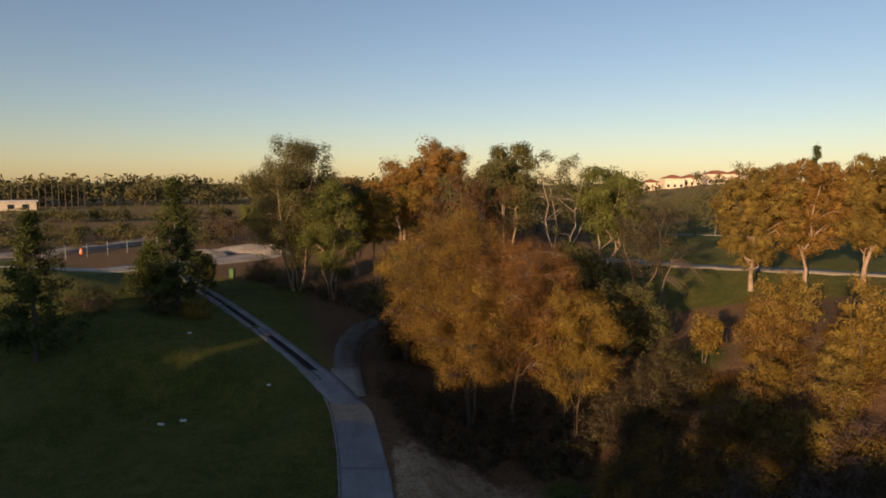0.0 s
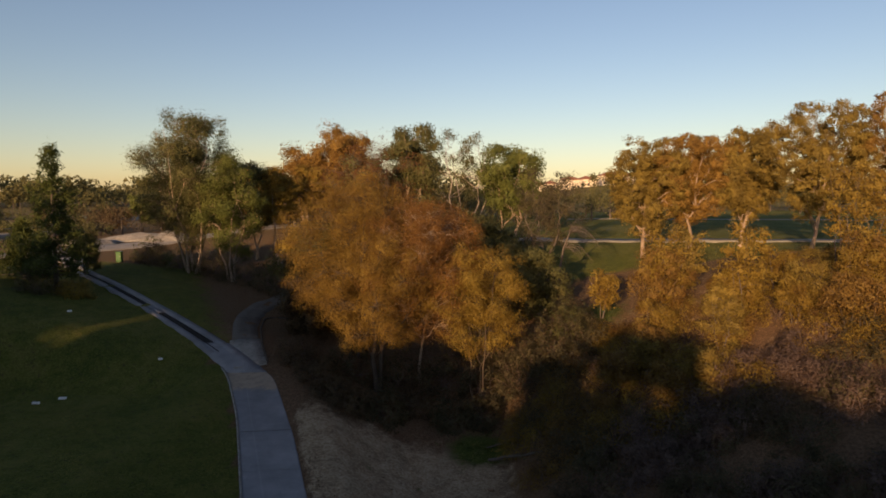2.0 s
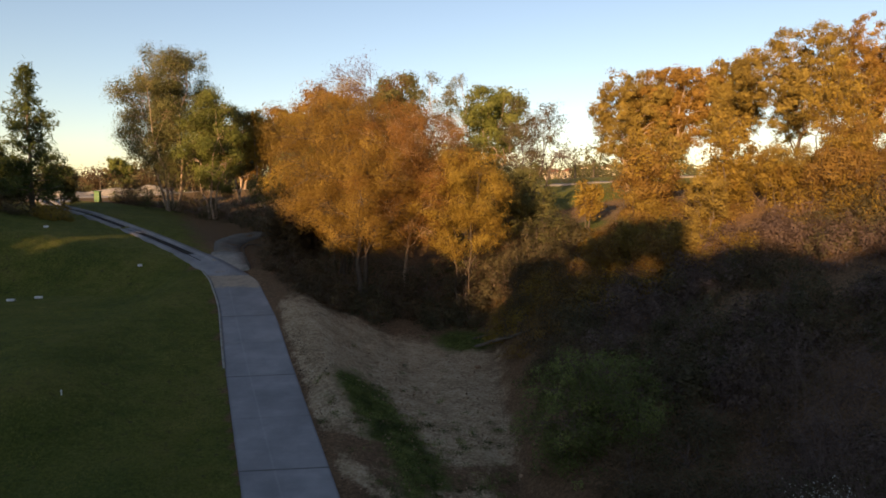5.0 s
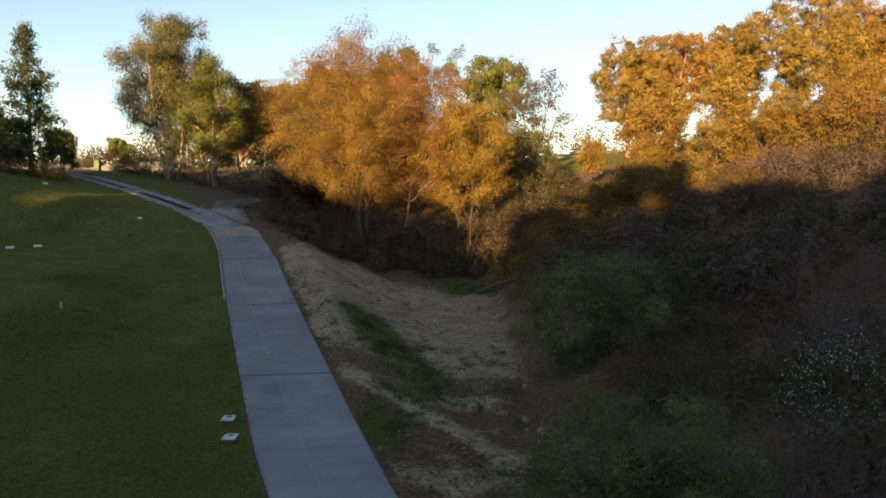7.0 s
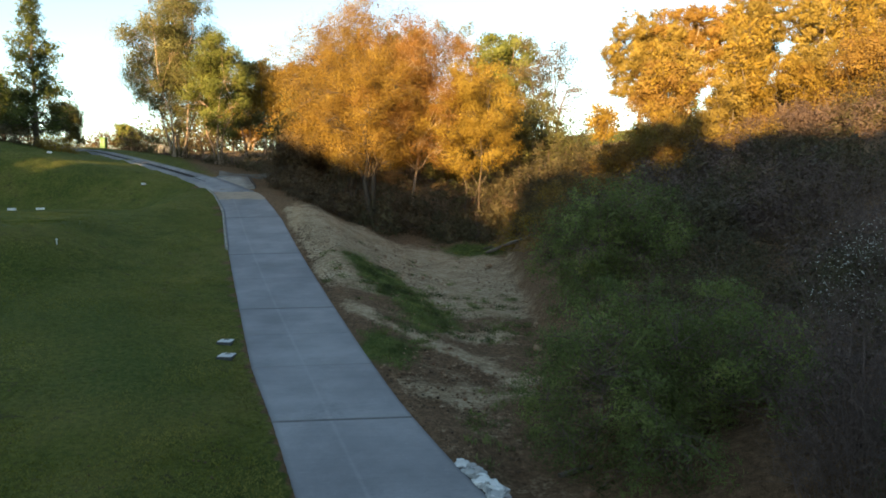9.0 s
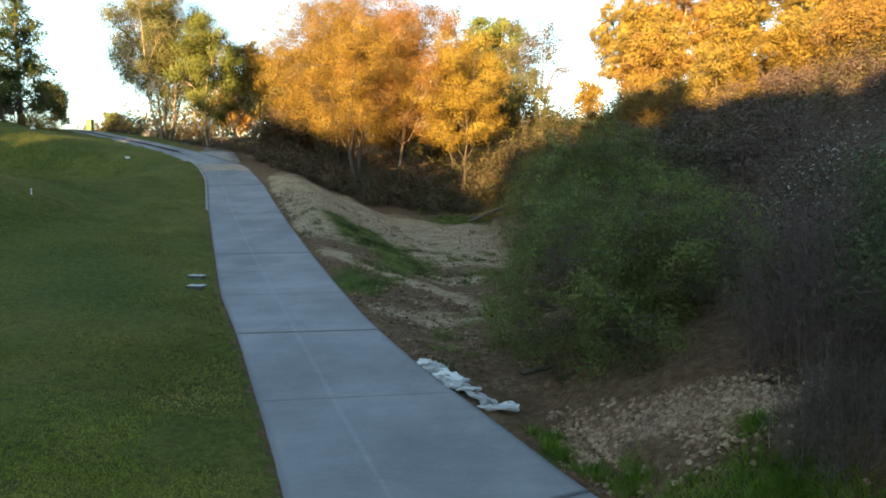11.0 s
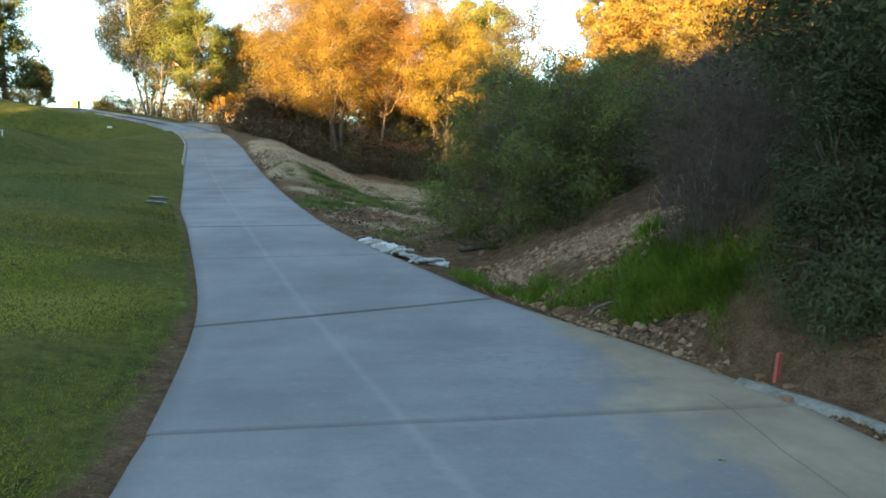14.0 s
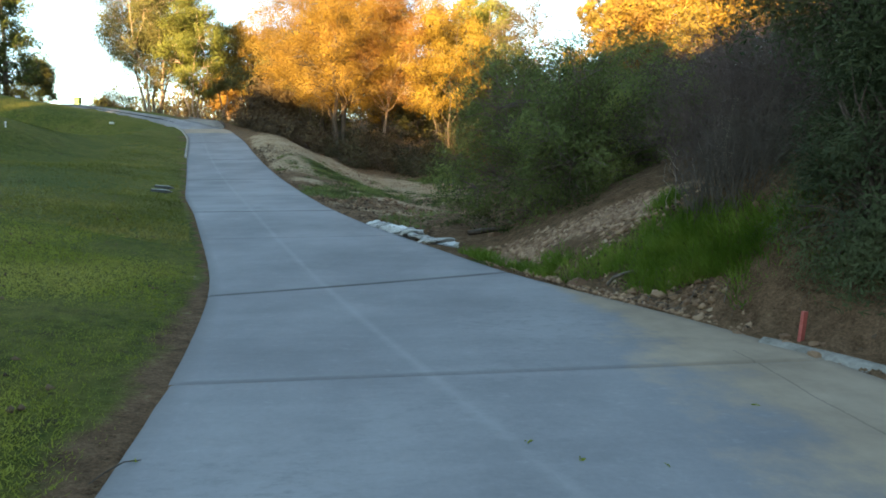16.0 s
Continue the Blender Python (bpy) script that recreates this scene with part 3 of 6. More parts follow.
def brush(name, label, x, y, height, spread, seed=1, stems=90, wood=BRUSHWOOD, group="", r=0.012, forks=5, category="bush"):
    """Bare grey brushwood: thin stems with forks, hardly any leaves."""
    rng = np.random.default_rng(seed)
    root = empty(name, place(x, y), label, category, group)
    main, fine = [], []
    for k in range(stems):
        a = rng.random() * 2 * np.pi
        q = np.sqrt(rng.random())
        foot = np.array([np.cos(a) * q * spread * 0.8, np.sin(a) * q * spread * 0.8, -0.05])
        foot[2] += float(land(x + foot[0], y + foot[1]) - land(x, y))
        tip = foot + np.array([rng.normal() * spread * 0.3 + np.cos(a) * spread * 0.15, rng.normal() * spread * 0.3 + np.sin(a) * spread * 0.15, height * (1.05 - 0.4 * q * q) * (0.45 + 0.6 * rng.random())])
        p = bend(rng, foot, tip, 6, 0.1, 0.05)
        main.append((p, r * np.linspace(1, 0.35, 6)))
        for m in range(forks):
            j = int(rng.integers(2, 6))
            e = p[j] + rng.normal(size=3) * np.array([0.22, 0.22, 0.16]) * height * 0.45 + np.array([0, 0, 0.06 * height])
            fine.append((bend(rng, p[j], e, 3, 0.05, 0.12), r * 0.45 * np.array([1.0, 0.7, 0.3])))
    v, f = tubes(main, 4)
    tagged(raw_part("stemwork", v, f, wood, root), kind="stuff")
    v, f = tubes(fine, 3)
    tagged(raw_part("branchwork", v, f, wood, root), kind="stuff")
    return root


# ---- the ground: one sheet to the horizon ----
def axis(fine_lo, fine_hi, fine, lo, hi, grow):
    a = list(np.arange(fine_lo, fine_hi, fine))
    s = fine
    while a[-1] < hi:
        s *= grow
        a.append(a[-1] + s)
    b, s = [fine_lo], fine
    while b[-1] > lo:
        s *= grow
        b.append(b[-1] - s)
    return np.array(b[:0:-1] + a)


gx = np.union1d(axis(-4.0, 7.0, 0.16, -3000, 3000, 1.07), np.arange(-72.0, -48.0, 0.8))
gy = axis(1.0, 12.0, 0.17, -600, 4000, 1.05)
GX, GY = np.meshgrid(gx, gy, indexing="xy")
GZ = land(GX, GY)
on_path = (GX > path_l(GY) + 0.12) & (GX < path_r(GY) - 0.12) & (GY > -35) & (GY < 61)
rngg = np.random.default_rng(5)
rough_zone = step(0.05, 0.5, GX - path_r(GY)) * (1 - step(40, 60, GY))
near_noise = np.zeros_like(GZ)
for jj in range(6):
    fr, ph = 1.1 * 1.8 ** jj, rngg.random(3) * 6
    th = rngg.random() * 3.14
    near_noise += np.sin(fr * (GX * math.cos(th) + GY * math.sin(th)) + ph[0]) * np.sin(fr * (GY * math.cos(th) - GX * math.sin(th)) + ph[1]) / 1.6 ** jj
fade = 1 - step(40, 70, np.hypot(GX, GY - 10))
GZ = GZ + near_noise * fade * (0.045 * rough_zone + 0.012) - 0.1 * on_path
nx, ny = len(gx), len(gy)
ids = np.arange(nx * ny).reshape(ny, nx)
quads = np.stack([ids[:-1, :-1], ids[:-1, 1:], ids[1:, 1:], ids[1:, :-1]], -1).reshape(-1, 4)
ground_me = raw_mesh("ground", np.stack([GX, GY, GZ], -1).reshape(-1, 3), quads, GROUND, True)


def zones(x, y):
    """Shares of mown lawn, pale sand and lush grass."""
    xl, xr, xg = path_l(y), path_r(y), gully_x(y)
    lawn = np.where(x < xl - 0.04, 1.0, 0.0) * (1 - step(58, 62, y + 0.45 * (x + 40)))
    lawn = np.where((x > 9) & (y > 55 - 0.35 * (x - 14)), 1.0, lawn)
    lawn = np.where((y > 140), 0.45, lawn)
    dirt = 0.35 + 0.5 * np.sin(y * 1.7) ** 2 * step(6, 8, y)
    strip = 0.2 * (1 - step(4.5, 7.0, y)) + 0.04
    lawn = np.where(x < xl, lawn * np.where(y < 45, dirt + (1 - dirt) * step(strip * 0.7, strip * 1.15 + 0.05, xl - x), 1.0), lawn)
    lawn = np.where((x > xl) & (x < -13.5) & (y > 41) & (y < 62), 0.75 * (1 - step(-19, -15, x + 0.9 * (y - 50) * 0.5)), lawn)
    t = (x - xr) / np.maximum(xg - xr, 0.3)
    between = (x > xr) & (x < xg + 1.0)
    room = np.where(between, step(-0.02, 0.06, t) * (1 - step(0.85, 1.15, t)), 0.0)
    sand = 0.95 * room * step(19.6, 21.4, y + 0.25 * (x - 0.5)) * (1 - step(32, 37, y))
    s_ = (x + 2.35) / 3.7
    strip_y = np.exp(-((y - 19.05 + 3.65 * s_) / 0.38) ** 2) * step(-0.2, 0.05, s_) * (1 - step(1.0, 1.25, s_))
    bare = np.exp(-(((x - 0.55) / 0.9) ** 2 + ((y - 13.2) / 0.5) ** 2)) + 0.8 * np.exp(-(((x - 1.1) / 1.1) ** 2 + ((y - 18.1) / 0.55) ** 2)) + 0.7 * np.exp(-(((x - 2.1) / 0.4) ** 2 + ((y - 14.3) / 0.7) ** 2)) + strip_y
    sand = np.maximum(sand, room * step(7.5, 9.5, y) * (1 - step(20, 22, y)) * np.clip(0.3 + 0.75 * bare, 0, 1))
    green1 = 0.8 * np.exp(-((x + 2.8 - 3.4 * (25.7 - y) / 7.2) / 1.25) ** 2) * step(27.5, 25, y) * step(17.6, 19, y) + 0.85 * np.exp(-(((x + 1.0) / 0.9) ** 2 + ((y - 15.6) / 1.3) ** 2)) + 0.7 * np.exp(-(((x + 0.1) / 0.9) ** 2 + ((y - 17.9) / 0.5) ** 2))
    k1 = np.clip((28.5 - y) / 11.0, -0.1, 1.1)
    green1 = green1 * (1 - 0.8 * np.clip(bare, 0, 1)) + 0.32 * np.exp(-((x + 3.2 - 4.3 * k1) / 1.1) ** 2) * step(30.5, 28, y) * step(20, 22, y)
    green2 = 1.1 * np.exp(-(((x - 2.6) / 2.0) ** 2 + ((y - 34.2) / 1.8) ** 2)) + np.exp(-(((x - 11.5) / 2.5) ** 2 + ((y - 44.5) / 3.0) ** 2))
    bank = np.exp(-(((x - 3.45 + 0.5 * (y - 5.5)) / 0.5) ** 2 + ((y - 5.5) / 0.5) ** 2)) * 1.0 + np.exp(-(((x - 2.0) / 0.3) ** 2 + ((y - 7.2) / 0.45) ** 2)) * 0.9
    verge = 0.3 * np.exp(-(((x - xr - 0.5) / 0.5) ** 2)) * step(13, 16, y) * (1 - step(20, 24, y))
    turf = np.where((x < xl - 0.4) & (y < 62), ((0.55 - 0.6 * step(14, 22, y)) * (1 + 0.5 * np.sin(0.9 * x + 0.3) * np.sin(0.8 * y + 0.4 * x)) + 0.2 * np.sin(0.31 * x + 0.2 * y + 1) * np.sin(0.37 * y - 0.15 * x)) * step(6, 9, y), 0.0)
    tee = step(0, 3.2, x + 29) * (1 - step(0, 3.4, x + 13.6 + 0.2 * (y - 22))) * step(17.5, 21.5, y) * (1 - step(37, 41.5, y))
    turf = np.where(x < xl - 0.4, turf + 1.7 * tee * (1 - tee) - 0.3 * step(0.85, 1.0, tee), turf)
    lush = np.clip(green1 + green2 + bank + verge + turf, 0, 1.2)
    gravel = np.exp(-(((x - 3.1) / 1.2) ** 2 + ((y - 7.1) / 0.6) ** 2)) * 0.45 + np.where(x < xl, 0.3, 0.0) * step(0.5, 0.05, xl - x) * step(9, 6, y)
    dryhill = 0.3 * step(8, 12, x) * step(24, 30, y) * (1 - step(44, 50, y))
    field = 0.25 * step(85, 110, y) * step(-30, -45, x)
    return lawn, np.clip(sand + gravel + dryhill + field, 0, 1), lush


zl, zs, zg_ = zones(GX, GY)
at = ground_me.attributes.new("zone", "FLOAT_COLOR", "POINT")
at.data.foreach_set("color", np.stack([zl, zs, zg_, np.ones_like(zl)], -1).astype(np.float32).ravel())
ground = tagged(new("ground", ground_me), "rolling ground of lawn, bare soil and pale sand", "ground", "", "structure")

# ---- the concrete path, panel by panel ----
pavement = empty("pavement", (0, 0, 0), "pale grey broom-finished concrete cart path in panels", "path", "", "structure")


def path_panel(a0, b0, a1, b1, gap0, gap1):
    """One cast panel between two joints, with bevelled arrises and a sawn gap to the next."""
    ln = a1 - a0
    us = np.r_[0, 0.008, 0.035, np.linspace(0.16, 0.84, 6), 0.965, 0.992, 1]
    ws = np.r_[0, 0.015 / ln, 0.04 / ln, np.linspace(0.12, 0.88, 7), 1 - 0.04 / ln, 1 - 0.015 / ln, 1]
    rows, cols = len(ws), len(us)
    top = np.zeros((rows, cols, 3))
    for a in range(rows):
        for b in range(cols):
            u = us[b]
            y0, y1 = a0 + (b0 - a0) * u + gap0 / 2, a1 + (b1 - a1) * u - gap1 / 2
            yy = y0 + (y1 - y0) * ws[a]
            xx = float(path_l(yy)) + u * float(path_r(yy) - path_l(yy))
            drop = 0.012 if (a in (0, rows - 1) or b in (0, cols - 1)) else 0.0
            top[a, b] = (xx, yy, float(path_z(yy)) + 0.03 - drop)
    bot = top.copy()
    bot[..., 2] -= 0.15
    v = np.concatenate([top.reshape(-1, 3), bot.reshape(-1, 3)])
    ids = np.arange(rows * cols).reshape(rows, cols)
    f = [np.stack([ids[:-1, :-1], ids[:-1, 1:], ids[1:, 1:], ids[1:, :-1]], -1).reshape(-1, 4)]
    n = rows * cols
    for line in (ids[0], ids[-1][::-1], ids[:, 0][::-1], ids[:, -1]):
        f.append(np.stack([line[1:], line[:-1], line[:-1] + n, line[1:] + n], -1))
    ob = raw_part("concrete_panel", v, np.concatenate(f), CONCRETE, pavement)
    silt = ob.data.attributes.new("silt", "FLOAT", "POINT")
    edge = np.clip(0.95 - 0.5 * (path_r(v[:, 1]) - v[:, 0]) / np.interp(v[:, 1], [2.3, 3.4, 4.1, 4.9, 5.8], [1.15, 1.0, 0.72, 0.42, 0.12]), 0, 1) * (1 - step(5.2, 6.4, v[:, 1])) * step(-3, 2, v[:, 1])
    crest = 0.75 * step(35.5, 37.5, v[:, 1])
    silt.data.foreach_set("value", np.maximum(edge, crest).astype(np.float32))
    g = np.zeros((rows, cols))
    g[:, :2] = g[:, -2:] = 0.35
    g[:2] = np.clip(gap0 * 30, 0.1, 0.7)
    g[-2:] = np.clip(gap1 * 30, 0.1, 0.7)
    grime = ob.data.attributes.new("grime", "FLOAT", "POINT")
    grime.data.foreach_set("value", np.tile(g.ravel(), 2).astype(np.float32))
    return ob


# joints: y at the left and right edge, and the width of the gap
JOINTS = [(-34, -34, 0.02), (-24, -24, 0.02), (-14, -14, 0.02), (-6, -6, 0.02), (-1.2, -1.0, 0.02), (3.2, 3.45, 0.009), (5.45, 6.4, 0.022), (8.7, 8.9, 0.004), (11.57, 11.7, 0.024), (14.2, 14.4, 0.004), (16.4, 16.6, 0.004), (18.75, 18.9, 0.024),
          (22.1, 22.3, 0.005), (25.6, 25.8, 0.024), (29.0, 29.2, 0.005), (32.3, 32.5, 0.024), (35.4, 35.6, 0.006), (38.6, 38.7, 0.02)]
for (a0, b0, g0), (a1, b1, g1) in zip(JOINTS[:-1], JOINTS[1:]):
    path_panel(a0, b0, a1, b1, g0, g1)

# ---- trees ----
HOLLOW, CREST, ROW, SLOPE, BACK = "autumn trees in the hollow", "gums by the crest", "gum row on the fairway edge", "slim trees on the slope", "trees behind the hollow"
tree("autumn_tree", "broad autumn tree with fine orange-brown foliage", -5.4, 44.8, 13.6, 5.5, L_ORANGE, TWIGBARK, 11, 4, 0.17, 52, 26, 130, 0.62, (0.05, 0.022), 0.15, 0.14, 0.29, (0.2, 0), 0.16, group=HOLLOW, shell=0.6)
tree("autumn_tree", "russet autumn tree with a pale slanting trunk", -0.9, 41.3, 13.1, 4.3, L_RUSSET, GUM, 12, 1, 0.24, 42, 24, 120, 0.58, (0.05, 0.022), 0.2, 0.11, 0.31, (0.5, 0), 0.12, group=HOLLOW, shell=0.6)
tree("autumn_tree", "low round orange tree with a dark trunk", -3.5, 39.7, 10.6, 3.7, L_ORANGE, TWIGBARK, 14, 2, 0.2, 30, 24, 120, 0.56, (0.05, 0.022), 0.2, 0.26, 0.32, (0.2, 0), 0.06, group=HOLLOW, shell=0.6)
tree("autumn_tree", "drooping amber-leaved tree beside the russet one", 2.8, 39.4, 10.6, 2.9, L_AMBER, TWIGBARK, 15, 3, 0.27, 26, 22, 90, 0.46, (0.065, 0.025), 0.5, 0.08, 0.34, (0.3, 0), 0.12, group=HOLLOW)
tree("half_bare_tree", "tall half-bare tree with pinkish-brown twigs", -5.0, 50.5, 15.6, 5.0, L_RUST, BARK, 13, 4, 0.35, 26, 26, 20, 0.6, (0.09, 0.03), 0.1, 0.16, 0.3, group=BACK)
tree("gum_tree", "tall multi-stemmed gum with an airy grey-green crown", -23.2, 61.0, 15.6, 5.2, L_OLIVE, GUM, 21, 5, 0.14, 50, 22, 84, 0.78, (0.1, 0.042), 0.5, 0.15, 0.31, (0, 0), 0.2, group=CREST)
tree("gum_tree", "yellow-green gum with several slim stems", -19.2, 60.0, 12.6, 3.2, L_GREEN, GUM, 22, 3, 0.16, 28, 20, 70, 0.66, (0.1, 0.042), 0.5, 0.13, 0.33, (0, 0), 0.12, group=CREST)
tree("gum_tree", "dark slim gum at the edge of the grove", -19.2, 69.0, 11.6, 2.4, L_OLIVE, GUM, 23, 2, 0.2, 16, 14, 66, 0.64, (0.15, 0.052), 0.5, 0.14, 0.32, group=CREST)
tree("gum_tree", "slim pale-stemmed gum in the grove", -16.4, 67.0, 10.6, 2.8, L_AMBER, GUM, 24, 3, 0.38, 16, 14, 66, 0.64, (0.15, 0.052), 0.5, 0.14, 0.32, group=CREST)
tree("gum_tree", "grove gum with sunlit pale trunks", -13.2, 70.5, 10.4, 3.0, L_AMBER, GUM, 25, 3, 0.42, 16, 14, 66, 0.64, (0.15, 0.052), 0.5, 0.14, 0.32, group=CREST)
# trees behind
tree("gum_tree", "great dark-red gum standing above the grove", -13.2, 92.0, 14.8, 4.4, L_RED, GUM, 31, 3, 0.3, 26, 18, 56, 0.95, (0.22, 0.085), 0.4, 0.3, 0.3, group=BACK)
tree("gum_tree", "dark-red gum with a rounded crown", -18.6, 92.0, 11.8, 4.2, L_RED, GUM, 32, 2, 0.25, 22, 18, 56, 0.95, (0.22, 0.085), 0.4, 0.26, 0.3, group=BACK)
tree("gum_tree", "lower dark gum in the back row", -25.0, 92.0, 9.4, 4.4, L_RED, GUM, 33, 2, 0.2, 20, 18, 50, 0.95, (0.22, 0.085), 0.4, 0.24, 0.3, group=BACK)
tree("gum_tree", "grey-green gum with a full crown", -2.6, 76.0, 14.6, 4.0, L_OLIVE, GUM, 34, 2, 0.25, 26, 18, 54, 0.85, (0.2, 0.075), 0.4, 0.24, 0.29, group=BACK)
tree("gum_tree", "grey-green gum behind the hollow", -8.0, 72.0, 11.5, 3.6, L_OLIVE, GUM, 35, 2, 0.2, 20, 18, 54, 0.85, (0.2, 0.075), 0.4, 0.2, 0.3, group=BACK)
tree("half_bare_tree", "tall pale half-dead gum with bare limbs", 3.0, 67.5, 14.8, 3.5, L_OLIVE, DEADWOOD, 36, 4, 0.35, 18, 18, 20, 0.5, (0.13, 0.045), 0.4, 0.19, 0.3, (0.2, 0), 0.2, group=BACK)
tree("gum_tree", "yellow-green gum with an open crown and pale stems", 7.8, 65.0, 12.8, 3.6, L_GREEN, GUM, 37, 3, 0.35, 20, 16, 60, 0.68, (0.18, 0.066), 0.45, 0.18, 0.3, (0, 0), 0.16, group=BACK)
tree("half_bare_tree", "airy grey tree with thin bare branches", 9.6, 56.0, 10.6, 3.6, L_SCRUB, BARK, 38, 4, 0.25, 20, 22, 20, 0.55, (0.11, 0.04), 0.3, 0.14, 0.32, (0.5, 0), 0.2, group=BACK)
tree("gum_tree", "olive tree filling the gap behind the hollow", 4.2, 54.0, 9.0, 3.4, L_OLIVE, BARK, 39, 3, 0.1, 20, 16, 76, 0.66, (0.15, 0.055), 0.3, 0.14, 0.32, group=BACK)
tree("gum_tree", "dark olive tree low in the hollow", 7.0, 48.5, 6.4, 3.2, L_OLIVE, BARK, 40, 3, 0.05, 18, 16, 70, 0.6, (0.14, 0.05), 0.3, 0.12, 0.34, group=BACK)
tree("gum_tree", "dark olive tree behind the autumn tree", -9.5, 52.0, 8.5, 3.4, L_OLIVE, BARK, 41, 3, 0.12, 18, 16, 70, 0.66, (0.15, 0.055), 0.3, 0.12, 0.33, group=BACK)
for tx, ty, th, ts, tm, sd in [(-6.5, 56.0, 6.8, 3.2, L_OLIVE, 43), (-1.8, 57.0, 7.0, 3.2, L_AMBER, 44), (1.6, 52.5, 6.4, 3.0, L_OLIVE, 45), (-11.8, 61.0, 6.4, 3.0, L_AMBER, 46), (-9.6, 48.8, 5.0, 2.4, L_RUSTY, 47), (6.0, 58.0, 6.0, 3.0, L_OLIVE, 48)]:
    tree("thicket_tree", "bushy dark tree with branches down to the ground", tx, ty, th, ts, tm, BARK, sd, 3, 0.02, 20, 16, 42, 0.66, (0.155, 0.058), 0.3, 0.1, 0.34, group=BACK)
# the row on the fairway edge
for k, (tx, ty, th, ts, tm, sd) in enumerate([(18.9, 57.0, 10.3, 3.0, L_GUM, 51), (23.1, 57.0, 10.4, 3.1, L_RED, 52), (27.0, 55.5, 10.2, 2.6, L_GUM, 53), (30.5, 51.2, 11.8, 3.9, L_GUM, 54), (36.8, 50.5, 11.4, 3.9, L_RED, 55), (43.5, 49.0, 10.6, 3.8, L_GUM, 56)]):
    tree("gum_tree", ("russet gum with a dense rounded crown and short pale trunk" if tm is L_RED else "olive-gold gum with dense leaf clumps and a pale trunk"), tx, ty, th * 1.05, ts * 1.22, tm, GUM, sd, 1 + k % 2, 0.2, 44, 20, 64, 0.38, (0.1, 0.05), 0.5, 0.2, 0.25, (0.3, 0), 0.12, twigs=False, group=ROW, shell=0.75, flat=1.0)
# slim trees on the slope
for k, (tx, ty, th, ts, tm, sd) in enumerate([(14.0, 39.0, 6.4, 1.5, L_AMBER, 61), (15.6, 39.5, 6.0, 1.4, L_GUM, 62), (17.2, 35.0, 6.4, 1.3, L_AMBER, 63), (24.6, 38.0, 7.4, 1.3, L_AMBER, 64), (27.8, 40.0, 6.4, 1.6, L_AMBER, 65), 
                                               (11.6, 43.0, 3.4, 0.9, L_AMBER, 67), (30.5, 36.5, 5.0, 1.6, L_RUST, 68)]):
    tree("slim_tree", "slim young tree with thin yellow-brown foliage", tx, ty, th, ts, tm, BARK, sd, 3, 0.2, 16, 12, 13, 0.45, (0.13, 0.05), 0.4, 0.055, 0.36, (0.2, 0), 0.12, group=SLOPE)


def pine(x, y, height, spread, seed, label):
    """A conifer: straight trunk, whorls of boughs, needle tufts along them."""
    rng = np.random.default_rng(seed)
    root = empty("pine_tree", place(x, y), label, "tree", "conifers on the lawn")
    p = bend(rng, (0, 0, -0.1), (0.1, 0, height), 9, wob=0.008)
    v, f = tubes([(p, 0.2 * (1 - 0.93 * np.linspace(0, 1, 9)))], 8)
    raw_part("trunk", v, f, BARK, root, smooth=True)
    lines, tuft = [], []
    z = height * 0.1
    while z < height * 0.97:
        u = z / height
        for k in range(int(rng.integers(3, 6))):
            a = rng.random() * 6.28
            ln = spread * (1.05 - u) ** 1.0 * (0.4 + 0.75 * rng.random()) + 0.15
            e = np.array([np.cos(a) * ln, np.sin(a) * ln, z + ln * (0.28 * u + 0.05) + rng.normal() * 0.1])
            b = bend(rng, (0, 0, z), e, 5, -0.05, 0.04)
            lines.append((b, 0.045 * (1.1 - u) * np.linspace(1, 0.2, 5)))
            for m in range(int(3 + ln * 4)):
                tuft.append(b[0] + (b[-1] - b[0]) * (0.3 + 0.75 * rng.random()) + rng.normal(size=3) * 0.16 * (0.4 + ln * 0.35))
        z += height * 0.034 * (0.7 + 0.6 * rng.random())
    v, f = tubes(lines, 4)
    tagged(raw_part("branchwork", v, f, BARK, root), kind="stuff")
    tuft = np.array(tuft)
    per = 12
    pos = np.repeat(tuft, per, 0) + rng.normal(size=(len(tuft) * per, 3)) * 0.16
    v, f = leaves(rng, pos, 0.28, 0.085, -0.15, simple=True)
    tagged(raw_part("crown", v, f, L_PINE, root), kind="stuff")
    return root


pine(-29.4, 49.5, 11.0, 3.4, 71, "tall ragged pine standing on the lawn crest")
pine(-33.5, 38.5, 10.6, 3.3, 72, "dark bushy pine beside the tee")
pine(-32.8, 51.0, 4.6, 2.2, 73, "small dark pine behind the tall one")
tree("round_tree", "dark rounded tree beside the tall pine", -30.6, 56.0, 4.2, 1.7, L_OLIVE, BARK, 74, 2, 0.15, 14, 14, 40, 0.4, (0.13, 0.05), 0.2, 0.1, 0.34)
tree("round_tree", "small sunlit round tree beyond the lawn crest", -44.5, 97.0, 6.2, 2.7, L_GREEN, BARK, 75, 2, 0.2, 12, 14, 40, 0.45, (0.2, 0.08), 0.2, 0.1, 0.34)

